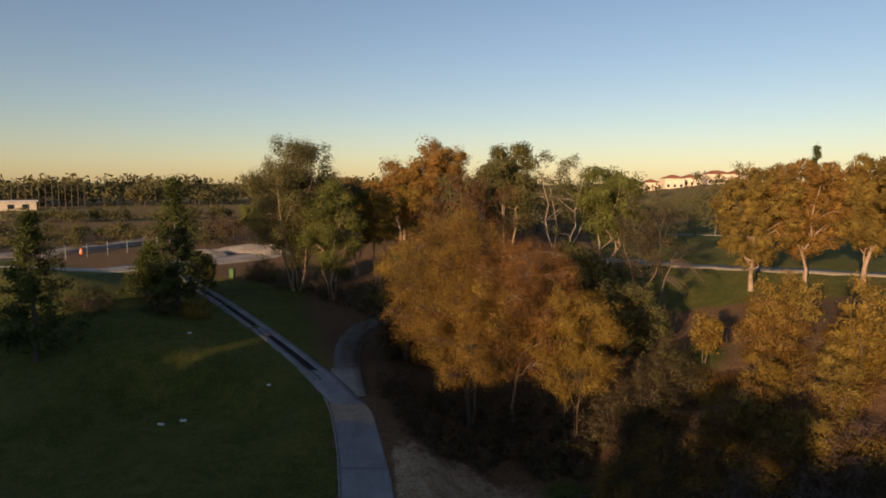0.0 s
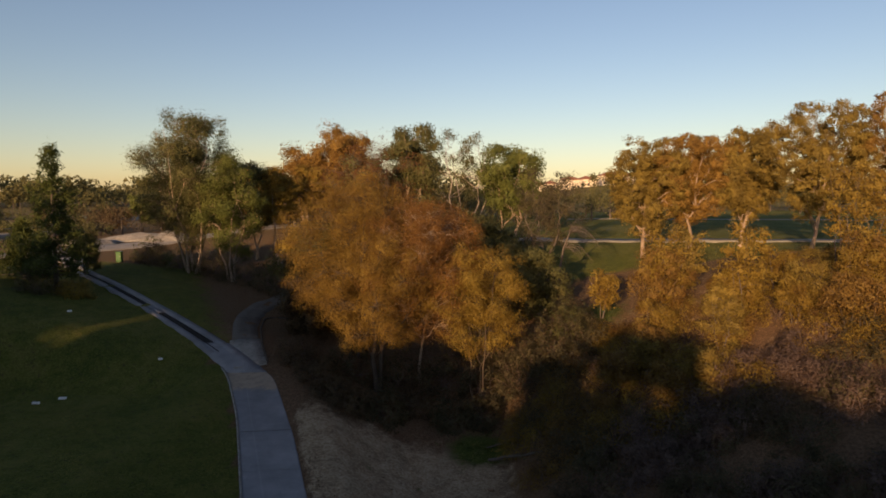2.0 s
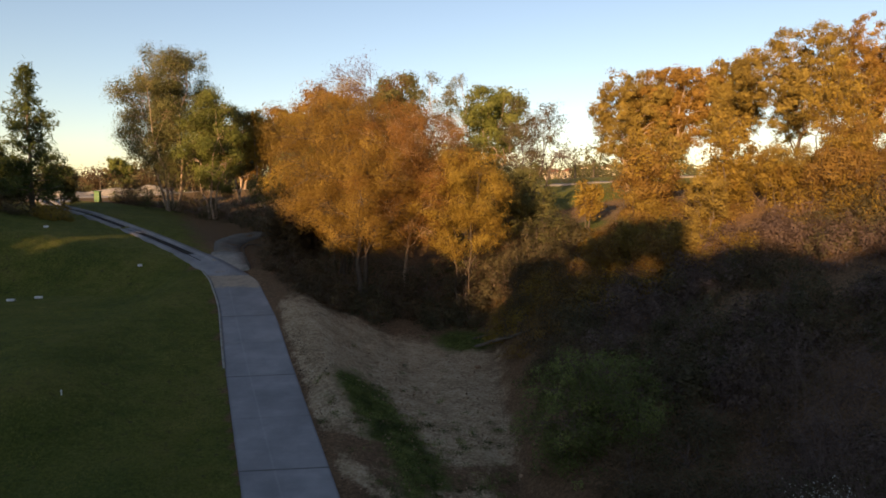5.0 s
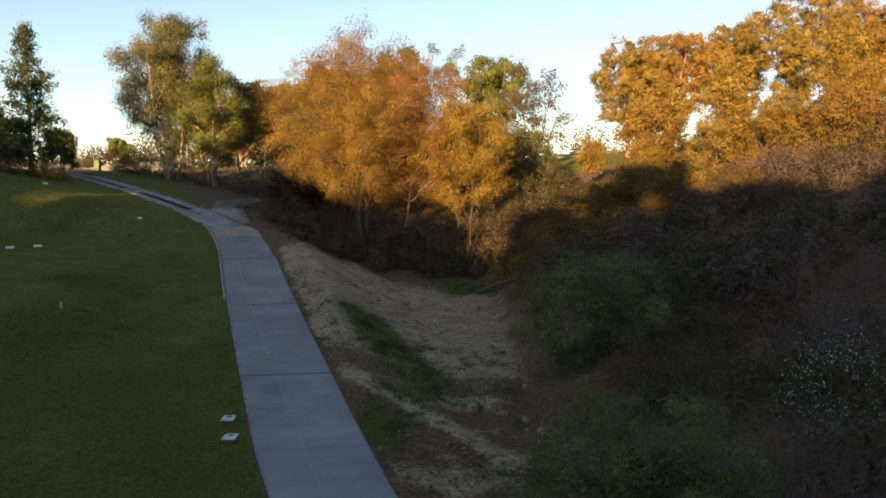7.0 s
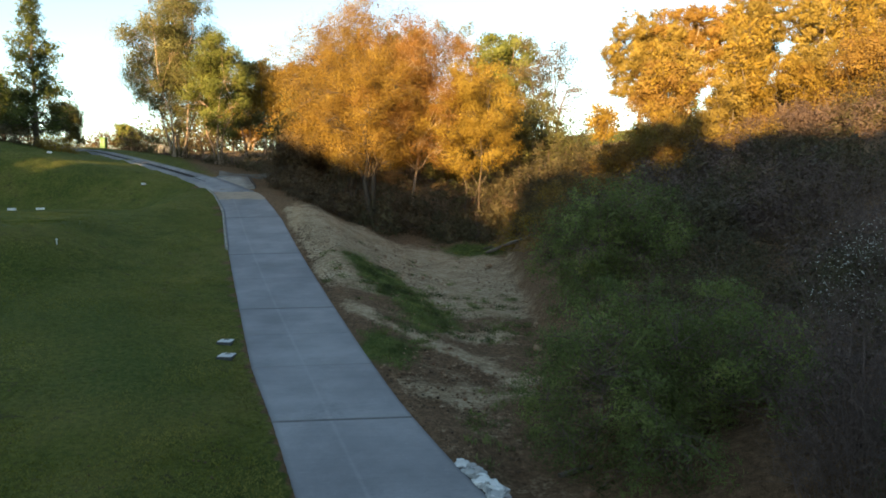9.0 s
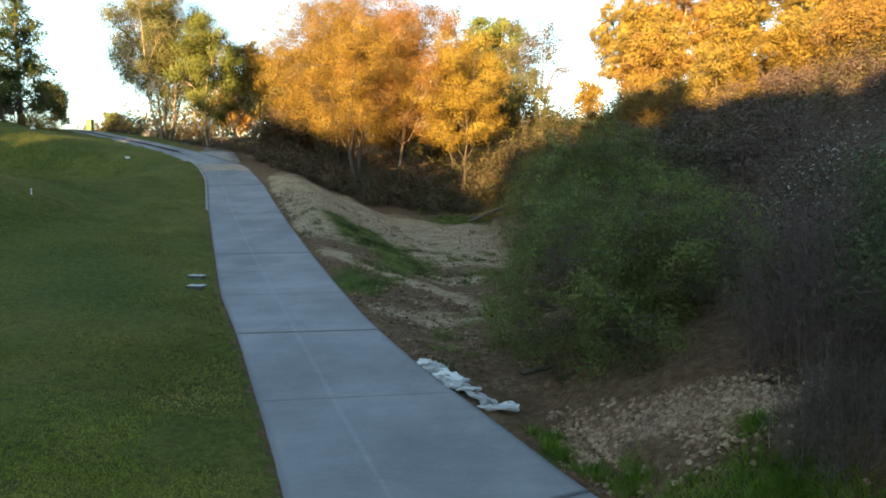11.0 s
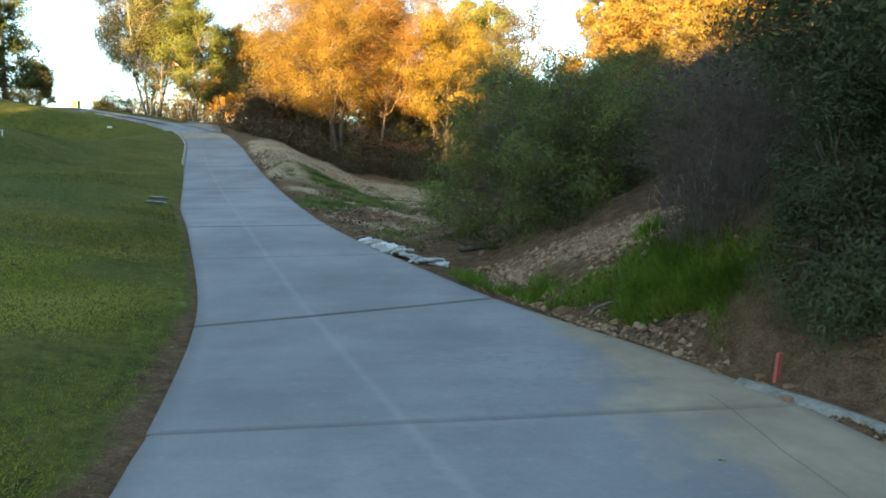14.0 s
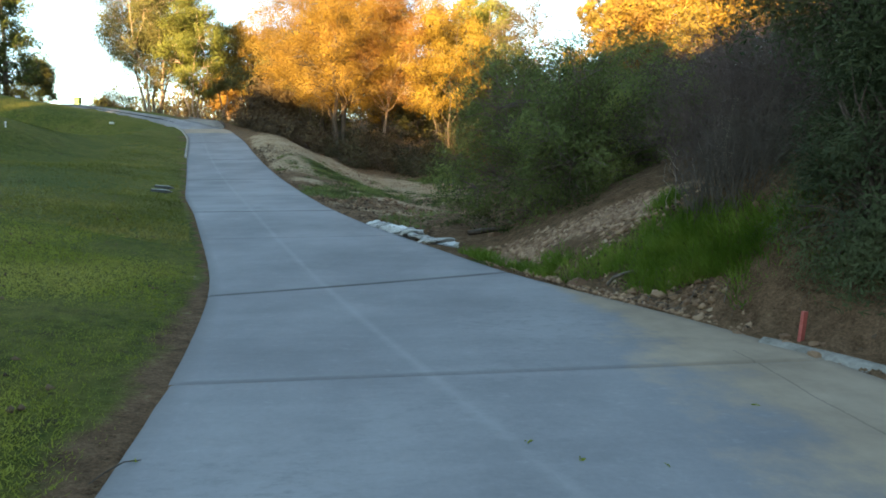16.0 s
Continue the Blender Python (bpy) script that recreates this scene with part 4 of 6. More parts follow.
# an arching dead tree over the gully head
rng = np.random.default_rng(80)
arch = empty("dead_tree", place(10.2, 52.5), "leaning dead tree with bleached drooping branches", "tree")
ax_ = [np.array([0, 0, -0.1]), np.array([0.2, -0.3, 2.0]), np.array([0.5, -0.5, 4.0]), np.array([1.0, -0.7, 5.4])]
limbs = [(np.array(ax_), np.array([0.14, 0.11, 0.08, 0.05]))]
for k in range(46):
    s0 = ax_[int(rng.integers(2, 4))] + rng.normal(size=3) * 0.15
    w_ = 0.7 + 1.6 * rng.random()
    t_ = np.linspace(0, 1, 7)[:, None]
    side = rng.normal() * 1.1 - 0.5
    limbs.append((s0 + np.concatenate([w_ * t_, side * t_, (0.7 + 0.7 * rng.random()) * w_ * (0.55 * t_ - 1.15 * t_ ** 2)], 1), 0.017 * np.linspace(1, 0.3, 7)))
v, f = tubes(limbs[:1], 7)
raw_part("trunk", v, f, BARK, arch, smooth=True)
v, f = tubes(limbs[1:], 4)
tagged(raw_part("branchwork", v, f, BARK, arch), kind="stuff")

# ---- shrubs ----
BANK, SCRUB, LITSCRUB, UNDER = "willow bushes on the bank", "scrub on the shaded hillside", "dry scrub on the sunny slope", "undergrowth below the trees"
tree("willow_bush", "large rounded green willow bush above the gully", 3.75, 10.25, 2.6, 2.5, L_WILLOW, BRUSHWOOD, 101, 6, -0.5, 58, 20, 74, 0.24, (0.046, 0.0098), 0.1, 0.035, 0.27, (0, 0), 0.3, group=BANK, category="bush", shell=0.7)
tree("willow_tree", "tall grey-green willow overhanging the steep bank", 5.45, 4.65, 2.1, 1.6, L_SAGE, BARK, 103, 5, -0.05, 40, 20, 84, 0.26, (0.046, 0.0092), 0.25, 0.05, 0.33, (-0.2, -0.15), 0.2)
shrub("willow_bush", "lower grey-green willow hanging over the bank", 4.3, 4.05, 1.25, 0.62, L_SAGE, 104, 230, 130, 0.17, (0.048, 0.0095), 0.15, group=BANK)
tree("willow_bush", "broad green willow bush in the shaded gully", 5.3, 18.5, 3.3, 2.35, L_WILLOW, BRUSHWOOD, 105, 5, -0.4, 40, 18, 46, 0.3, (0.07, 0.016), 0.1, 0.04, 0.29, (0, 0), 0.3, group=BANK, category="bush", shell=0.7)
brush("grey_brush", "bare grey-purple brushwood on the bank", 5.0, 7.1, 1.55, 1.0, 110, 190, r=0.006, forks=16)
brush("grey_brush", "dense dark brushwood behind the bank", 6.2, 9.0, 1.75, 1.6, 109, 170, r=0.007, forks=15)
brush("grey_brush", "dead brown brush with broken twigs", 4.0, 5.4, 0.85, 0.5, 111, 190, r=0.0045, forks=12, wood=BARK)
brush("grey_brush", "pale dead twigs arching from the bank", 3.95, 5.9, 0.9, 0.45, 112, 14, wood=DEADWOOD, r=0.004, forks=3)
shrub("scrub_bush", "dark twiggy scrub filling the bank behind the brush", 5.3, 7.9, 1.7, 1.2, L_PURPLE, 107, 150, 46, 0.26, (0.05, 0.016), 0.05)
brush("grey_brush", "bare grey brush on the hillside", 9.2, 12.5, 2.0, 1.6, 113, 110, r=0.009, forks=11)
brush("grey_brush", "bare grey brush high on the hillside", 11.0, 17.0, 2.0, 1.8, 114, 110, r=0.009, forks=11)
shrub("seeding_bush", "dark bush covered in pale seed heads", 7.9, 11.2, 1.7, 1.1, BLOSSOM, 115, 130, 12, 0.3, (0.035, 0.03), 0.0)
shrub("seeding_bush", "grey-green bush below the pale seed heads", 7.9, 11.4, 1.6, 1.15, L_SCRUB, 116, 120, 60, 0.3, (0.08, 0.02), 0.0)
rng = np.random.default_rng(120)
# dark scrub over the shaded hillside
for k in range(108):
    for tries in range(30):
        sx, sy = rng.uniform(5.0, 26.0), rng.uniform(9.0, 31.0)
        if sx > gully_x(sy) + 1.6 and math.hypot(sx - 4.0, sy - 11.3) > 2.6 and math.hypot(sx - 5.4, sy - 18.6) > 2.3 and sx < 2 + sy * 0.85:
            break
    h_ = rng.uniform(0.9, 1.9)
    near = sy < 18
    shrub("scrub_bush", "grey-green hillside scrub with dry twigs", sx, sy, h_, h_ * rng.uniform(0.8, 1.25), [L_SCRUB, L_PURPLE, L_PURPLE, L_SCRUB, L_RUSTY][k % 5], 200 + k, 60, 36 if near else 34, 0.32, (0.09, 0.03) if near else (0.13, 0.05), 0.05, group=SCRUB)
# lit scrub on the slope below the row
for k in range(116):
    for tries in range(30):
        sx, sy = rng.uniform(4.5, 36.0), rng.uniform(29.0, 48.0)
        if sx > gully_x(sy) + 0.8 + 4.0 * float(step(35, 38, sy)) and not (9.5 < sx < 14 and 42.5 < sy < 48) and not (sx > 20 and sy > 44):
            break
    h_ = rng.uniform(0.9, 2.3)
    if sy > 36:
        h_ *= 0.7 - 0.35 * min(1.0, (sy - 36) / 6)
    lf = [L_DRY, L_AMBER, L_DRY, L_AMBER, L_GUM][int(rng.integers(5))]
    shrub("slope_bush", "dry golden-brown scrub on the sunny slope", sx, sy, h_, h_ * rng.uniform(0.8, 1.2), lf, 300 + k, 50, 33, 0.36, (0.118, 0.05), 0.05, group=LITSCRUB)
# small many-stemmed trees among the scrub
for k in range(22):
    for tries in range(30):
        sx, sy = rng.uniform(9.5, 29.0), rng.uniform(29.0, 37.5)
        if sx > gully_x(sy) + 3.5 and sx < 3 + 0.82 * sy and not (sx < 12.8 and sy > 40):
            break
    h_ = rng.uniform(2.4, 3.6) * (1.0 if sy < 38 else 0.8)
    tree("scrub_tree", "small many-stemmed tree with dry yellow-brown leaves", sx, sy, h_, h_ * rng.uniform(0.36, 0.5), [L_AMBER, L_DRY, L_GUM][k % 3], BARK, 640 + k, 3, 0.12, 14, 12, 30, 0.34, (0.075, 0.033), 0.35, 0.05, 0.36, (0.1, 0), 0.2, group=SLOPE)
tree("scrub_tree", "dense rounded tree standing out of the dry scrub", 14.2, 39.2, 5.0, 2.0, L_DRY, BARK, 671, 3, 0.12, 22, 18, 30, 0.4, (0.1, 0.04), 0.35, 0.08, 0.34, group=SLOPE)
# low thicket at the foot of the slope, beside the gully
for k in range(24):
    sy = rng.uniform(29.5, 37.5)
    sx = float(gully_x(sy)) + rng.uniform(0.9, 4.6)
    h_ = rng.uniform(0.8, 1.7)
    shrub("slope_bush", "dry golden-brown scrub on the sunny slope", sx, sy, h_, h_ * rng.uniform(0.8, 1.2), [L_DRY, L_SCRUB, L_RUSTY][k % 3], 470 + k, 50, 32, 0.36, (0.11, 0.047), 0.05, group=LITSCRUB)
# undergrowth below the trees
for k, (sx, sy, h_, w_, lf) in enumerate([(-8.6, 41.0, 2.0, 1.7, L_RUSTY), (-7.2, 38.6, 1.6, 1.6, L_RUSTY), (-6.0, 36.6, 1.2, 1.5, L_RUSTY), (-5.2, 40.8, 2.6, 2.0, L_SCRUB), (-2.4, 40.6, 2.6, 2.0, L_SCRUB), (0.6, 41.0, 2.8, 2.0, L_SCRUB), (3.2, 40.2, 2.6, 2.0, L_SCRUB),
                                          (5.2, 42.0, 2.8, 2.2, L_SCRUB), (3.8, 45.6, 2.8, 2.4, L_OLIVE), (-11.6, 56.5, 2.2, 2.4, L_SCRUB), (-14.6, 58.5, 2.4, 2.2, L_SCRUB), (-18.0, 60.5, 2.6, 2.4, L_SCRUB), (-21.5, 61.5, 2.4, 2.2, L_SCRUB), (-25.0, 62.0, 2.2, 2.0, L_OLIVE),
                                          (-27.8, 62.6, 2.0, 1.9, L_RUSTY), (-8.6, 56.0, 2.6, 2.4, L_SCRUB), (-5.4, 54.5, 2.6, 2.6, L_SCRUB), (-28.5, 64.5, 2.6, 2.0, L_OLIVE), (-1.0, 53.0, 2.8, 2.6, L_SCRUB), (6.2, 38.5, 2.4, 1.7, L_SCRUB), (7.4, 40.2, 2.8, 1.8, L_SCRUB), (8.8, 41.8, 2.8, 1.8, L_OLIVE), (6.8, 42.8, 3.0, 2.0, L_SCRUB), (8.4, 38.3, 2.0, 1.5, L_SCRUB), (9.8, 40.0, 2.2, 1.5, L_SCRUB), (5.2, 39.8, 2.8, 1.8, L_SCRUB), (9.6, 43.6, 2.4, 1.6, L_SCRUB), (-30.0, 48.0, 1.8, 1.6, L_SCRUB), (-34.5, 45.0, 2.0, 2.0, L_SCRUB), (-27.5, 48.6, 1.3, 1.3, L_AMBER), (-5.0, 35.9, 1.5, 1.5, L_RUSTY), (-2.9, 36.6, 1.7, 1.6, L_SCRUB), (-1.4, 38.6, 1.9, 1.7, L_RUSTY), (1.0, 36.9, 1.5, 1.4, L_SCRUB), (2.9, 37.4, 1.7, 1.5, L_SCRUB)]):
    if sy > 50 and sx > -12:
        h_, w_ = h_ * 1.65, w_ * 1.2
    shrub("undergrowth", "dense low thicket in the shade of the trees", sx, sy, h_, w_, lf, 400 + k, 90, 30, 0.36, (0.15, 0.065), 0.05, group=UNDER)

shrub("slope_bush", "small golden bush catching the last sun", 4.5, 34.0, 1.9, 0.8, L_AMBER, 399, 50, 60, 0.3, (0.08, 0.034), 0.05, group=LITSCRUB)

# the wooded ridge behind, which keeps the evening sun off the hollow
rng = np.random.default_rng(130)
first = tree("ridge_tree", "dense dark tree on the ridge behind the path", -130, -42, 7.0, 4.2, L_OLIVE, BARK, 131, 2, 0.05, 14, 12, 6, 1.2, (1.2, 0.9), 0.2, 0.2, 0.32, twigs=False, group="ridge trees")
for k in range(28):
    rx_ = -124 + k * 5.4 + rng.normal() * 0.6
    ry_ = -42 + rng.normal() * 1.5
    sc = rng.uniform(0.3, 0.42)
    if abs(rx_ + 61.2) < 5.4 or abs(rx_ + 31.5) < 2.6:
        continue
    copy_thing(first, Matrix.LocRotScale(place(rx_, ry_), Euler((0, 0, rng.random() * 6.28)), None)).scale = (0.95, 0.7, sc)
tree("ridge_tree", "tall tree on the ridge with a high crown", -61.2, -42, 8.0, 5.2, L_OLIVE, BARK, 132, 2, 0.28, 30, 14, 9, 0.8, (0.8, 0.6), 0.1, 0.2, 0.32, twigs=False, group="ridge trees")

# ---- paths beyond the crest, edgings ----
def ribbon(name, pts, width, material, parent=None, dz=0.03, thick=0.1, cross=4, every=0.8, label="", level=None, crown=0.0):
    """A slab that follows the ground along a line."""
    pts = np.array(pts, float)
    seg = np.r_[0, np.cumsum(np.linalg.norm(np.diff(pts, axis=0), axis=1))]
    n = max(3, int(seg[-1] / every) + 1)
    s = np.linspace(0, seg[-1], n)
    c = np.stack([np.interp(s, seg, pts[:, 0]), np.interp(s, seg, pts[:, 1])], 1)
    c[1:-1] = (c[:-2] + 2 * c[1:-1] + c[2:]) / 4
    t = np.gradient(c, axis=0)
    t /= np.linalg.norm(t, axis=1)[:, None]
    side = np.stack([t[:, 1], -t[:, 0]], 1)
    u = np.linspace(-0.5, 0.5, cross)
    P = c[:, None] + side[:, None] * u[None, :, None] * width
    Z = (land(P[..., 0], P[..., 1]) if level is None else level(np.repeat(c[:, 1:2], cross, 1))) + dz
    Z = Z - crown * (2 * u[None, :]) ** 2
    top = np.concatenate([P, Z[..., None]], -1)
    bot = top.copy()
    bot[..., 2] -= thick
    v = np.concatenate([top.reshape(-1, 3), bot.reshape(-1, 3)])
    ids = np.arange(n * cross).reshape(n, cross)
    f = [np.stack([ids[:-1, :-1], ids[:-1, 1:], ids[1:, 1:], ids[1:, :-1]], -1).reshape(-1, 4)]
    m = n * cross
    for line in (ids[0], ids[-1][::-1], ids[:, 0][::-1], ids[:, -1]):
        f.append(np.stack([line[1:], line[:-1], line[:-1] + m, line[1:] + m], -1))
    return raw_part(name, v, np.concatenate(f), material, parent, label)


def along(y0, y1, off, n=12):
    """Points beside the upper path: off = 0 at its lower edge, 1 at its upper edge."""
    ys = np.linspace(y0, y1, n)
    return [(float(path_l(q) + off * (path_r(q) - path_l(q))), float(q)) for q in ys]


upper = empty("upper_path", (0, 0, 0), "twin concrete strips with a dark gap between", "path", "", "structure")
ribbon("concrete_strip", along(41.0, 62, 0.2, 40), 0.5, CONCRETE, upper, 0.11, 0.4, 3, 0.6, "", path_z)
ribbon("concrete_strip", along(41.0, 62, 0.82, 40), 0.5, CONCRETE, upper, 0.11, 0.4, 3, 0.6, "", path_z)
# a near-black ribbon fills the gap between the two strips
ribbon("dark_gap", along(41.2, 61, 0.51, 40), 0.52, GAPFILL, upper, 0.06, 0.25, 3, 0.6, "", path_z)
ribbon("concrete_strip", along(47.1, 48.3, 0.51, 5), 0.5, CONCRETE, upper, 0.105, 0.4, 3, 0.5, "", path_z)
apron_y = np.linspace(38.72, 42.3, 16)
av, af = [], []
for k, q in enumerate(apron_y):
    for m, u in enumerate(np.linspace(0, 1, 5)):
        av.append((float(path_l(q) + u * (path_r(q) - path_l(q))), float(q), float(path_z(q)) + 0.044 + 0.05 * float(step(38.8, 41.0, q))))
av = np.array(av)
ids = np.arange(80).reshape(16, 5)
af = [np.stack([ids[:-1, :-1], ids[:-1, 1:], ids[1:, 1:], ids[1:, :-1]], -1).reshape(-1, 4)]
for line in (ids[0], ids[-1][::-1], ids[:, 0][::-1], ids[:, -1]):
    af.append(np.stack([line[1:], line[:-1], line[:-1] + 80, line[1:] + 80], -1))
raw_part("concrete_apron", np.concatenate([av, av - [0, 0, 0.3]]), np.concatenate(af), CONCRETE, upper)
fork = empty("fork_path", (0, 0, 0), "worn concrete path climbing into the grove", "path", "", "structure")
ribbon("concrete_strip", [(-11.5, 39.4), (-12.2, 41.0), (-12.9, 43.0)], 2.0, KERB, fork, 0.05, 0.3)
ribbon("concrete_strip", [(-12.9, 43.0), (-13.9, 46.5), (-14.6, 50.0), (-14.6, 54.0), (-13.0, 58.0), (-10.0, 62.0)], 1.7, ASPHALT, fork, 0.06, 0.3)
tagged(ribbon("path_edging", [(float(path_l(q)) - 0.05, float(q)) for q in np.linspace(26.5, 39.2, 14)], 0.11, KERB, None, 0.075, 0.2, 2, 0.6), "pale raised concrete edging along the path", "edging", "", "structure")
tagged(ribbon("path_edging", [(-10.6, 40.0), (-11.6, 42.5), (-12.8, 46.5), (-13.5, 50.2), (-13.1, 51.4), (-11.4, 51.6)], 0.1, TWIGBARK, None, 0.1, 0.4, 2, 0.5), "dark timber edging beside the worn path", "edging", "", "structure")
tagged(ribbon("kerb", [(3.42, 3.86), (3.5, 3.72), (3.6, 3.55), (3.7, 3.36), (3.8, 3.1), (3.92, 2.5), (4.0, 1.5), (4.15, 0.0), (4.7, -8.0)], 0.19, KERB, None, 0.055, 0.3, 7, 0.15, "", path_z, 0.05), "dirty rounded concrete kerb half buried in soil", "kerb", "", "structure")


def railing(x, y, label):
    """A small timber rail with posts."""
    root = empty("wooden_rail", place(x, y), label, "fence")
    for k in range(3):
        bm = bmesh.new()
        box(bm, k * 0.9, k * -0.15, -0.1, 0.07, 0.07, 0.9, 0.012)
        part("post", bm, BARK, root)
    bm = bmesh.new()
    box(bm, 0.9, -0.15, 0.62, 2.0, 0.04, 0.08, 0.01, -0.165)
    part("rail", bm, BARK, root)
    return root


railing(-11.6, 52.0, "low weathered timber rail at the fork")

# ---- small things on the lawn ----
def valve_box(x, y, rz):
    """A ground box: rim flush with the turf and a ribbed lid."""
    root = empty("valve_box", place(x, y, 0.005), "weathered grey irrigation valve box set in the turf", "valve box", "valve boxes beside the path")
    root.rotation_euler = (-0.08, 0.06, rz)
    bm = bmesh.new()
    box(bm, 0, 0, -0.06, 0.345, 0.52, 0.09, 0.015)
    part("rim", bm, LIDDARK, root)
    bm = bmesh.new()
    box(bm, 0, 0, 0.028, 0.31, 0.48, 0.016, 0.005)
    lid = part("lid", bm, LIDGREY, root)
    bm = bmesh.new()
    box(bm, 0.0, 0.1, 0.042, 0.12, 0.1, 0.006, 0.002)
    part("handle_recess", bm, LIDDARK, lid)
    return root


valve_box(-4.95, 15.75, 0.1)
valve_box(-4.62, 14.75, 0.06)
for k, (mx, my, ms) in enumerate([(-22.75, 35.8, 0.42), (-21.7, 36.6, 0.42), (-25.6, 44.5, 0.3), (-17.4, 40.0, 0.26)]):
    bm = bmesh.new()
    box(bm, 0, 0, 0.0, ms, 0.16, 0.13, 0.03)
    m_ = part("tee_marker", bm, WHITEPAINT)
    m_.location, m_.rotation_euler = place(mx, my, 0.0), (0, 0, 0.2 * k)
    tagged(m_, "small white block marker on the tee", "tee marker", "tee markers")
bm = bmesh.new()
bmesh.ops.create_cone(bm, cap_ends=True, segments=10, radius1=0.022, radius2=0.018, depth=0.16, matrix=Matrix.Translation((0, 0, 0.04)))
bmesh.ops.create_uvsphere(bm, u_segments=10, v_segments=6, radius=0.035, matrix=Matrix.Translation((0, 0, 0.13)))
pg = part("tee_peg", bm, WHITEPAINT)
pg.location = place(-11.9, 21.0)
tagged(pg, "short white peg on the tee edge", "peg")

# ---- the bank beside the path ----
bm = bmesh.new()
box(bm, 0, 0, -0.2, 0.045, 0.022, 0.42, 0.003)
st = part("survey_stake", bm, STAKEPAINT)
st.location, st.rotation_euler = place(3.62, 3.8, -0.02), (0.06, 0.08, 0.5)
tagged(st, "red-painted wooden survey stake driven into the bank", "stake")


def rock_mesh(name, seed, rough=0.25, cut=1, flat=0.7):
    """An angular stone."""
    rng = np.random.default_rng(seed)
    bm = bmesh.new()
    bmesh.ops.create_icosphere(bm, subdivisions=cut, radius=1.0)
    for v in bm.verts:
        v.co *= 1 + rough * rng.normal()
        v.co.z *= flat
    me = bpy.data.meshes.new(name)
    bm.to_mesh(me)
    bm.free()
    return me


stone_meshes = [rock_mesh("stone", 500 + k, 0.14, 2 if k < 3 else 1) for k in range(6)]
for me in stone_meshes:
    me.materials.append(STONE)
rng = np.random.default_rng(140)


def stone(x, y, r, label="pale field stone lying on the bank", group="stones on the bank"):
    ob = new("stone", stone_meshes[int(rng.integers(6))])
    s = r * np.exp(rng.normal(size=3) * 0.15)
    ob.matrix_world = Matrix.LocRotScale(place(x, y, r * 0.25), Euler((rng.normal() * 0.3, rng.normal() * 0.3, rng.random() * 6.28)), Vector(s))
    return tagged(ob, label, "stone", group)


for sx, sy, sr in [(2.74, 5.86, 0.085), (3.55, 3.52, 0.075), (3.5, 3.75, 0.05), (3.43, 3.85, 0.045), (3.35, 4.05, 0.04), (2.58, 6.25, 0.05), (2.47, 6.55, 0.05), (3.05, 5.25, 0.05), (3.1, 5.1, 0.045), (3.18, 5.02, 0.05), (3.25, 4.9, 0.04), (3.3, 4.75, 0.05),
                   (3.2, 5.35, 0.045), (3.35, 5.15, 0.05), (3.12, 5.5, 0.04), (3.42, 4.6, 0.04), (4.5, 5.45, 0.06), (4.2, 4.4, 0.05), (3.95, 5.0, 0.05), (3.75, 6.6, 0.06), (4.05, 6.3, 0.07), (2.35, 9.3, 0.1), (2.7, 9.5, 0.11), (2.9, 9.1, 0.08), (2.2, 7.2, 0.05), (2.35, 7.0, 0.05), (2.8, 16.5, 0.16), (3.1, 15.9, 0.1), (3.0, 17.4, 0.1), (2.4, 14.0, 0.12), (3.3, 19.5, 0.12), (5.4, 33.2, 0.3), (4.9, 33.6, 0.22), (2.9, 30.4, 0.12), (3.4, 29.0, 0.1)]:
    stone(sx, sy, sr)
for k in range(110):
    q = rng.random()
    sy = rng.uniform(2.0, 6.2)
    stone(float(path_r(sy)) + 0.05 + abs(rng.normal()) * 0.28, sy, 0.014 + 0.028 * rng.random() ** 2, "small tan stone in the loose soil")
def sandbag(x, y, ln, wd, rz, seed):
    """A slumped, torn white sandbag with creases."""
    rng = np.random.default_rng(seed)
    bm = bmesh.new()
    bmesh.ops.create_icosphere(bm, subdivisions=3, radius=1.0)
    ph = rng.random(6) * 6.28
    fr = rng.uniform(2.5, 6.0, 6)
    for v in bm.verts:
        c = v.co
        a = math.atan2(c.y, c.x)
        w = 1 + 0.2 * math.sin(2 * a + ph[0]) + 0.16 * math.sin(3 * a + ph[1]) + 0.1 * math.sin(7 * a + ph[2])
        crease = 0.7 + 0.35 * abs(math.sin(fr[0] * c.x + fr[1] * c.y + ph[3])) + 0.2 * math.sin(fr[2] * 2 * c.x - fr[3] * 2 * c.y + ph[4])
        c.x, c.y, c.z = c.x * ln / 2 * w, c.y * wd / 2 * w, math.copysign(abs(c.z) ** 0.6, c.z) * 0.03 * crease
        c += Vector(rng.normal(size=3)) * Vector((0.012, 0.012, 0.006)).length * 0.45
    ob = part("sandbag", bm, RUBBLE)
    ob.location, ob.rotation_euler = place(x, y, 0.035), (rng.normal() * 0.16, rng.normal() * 0.16, rz)
    return tagged(ob, "slumped torn white sandbag at the path edge", "sandbag", "sandbags beside the path")


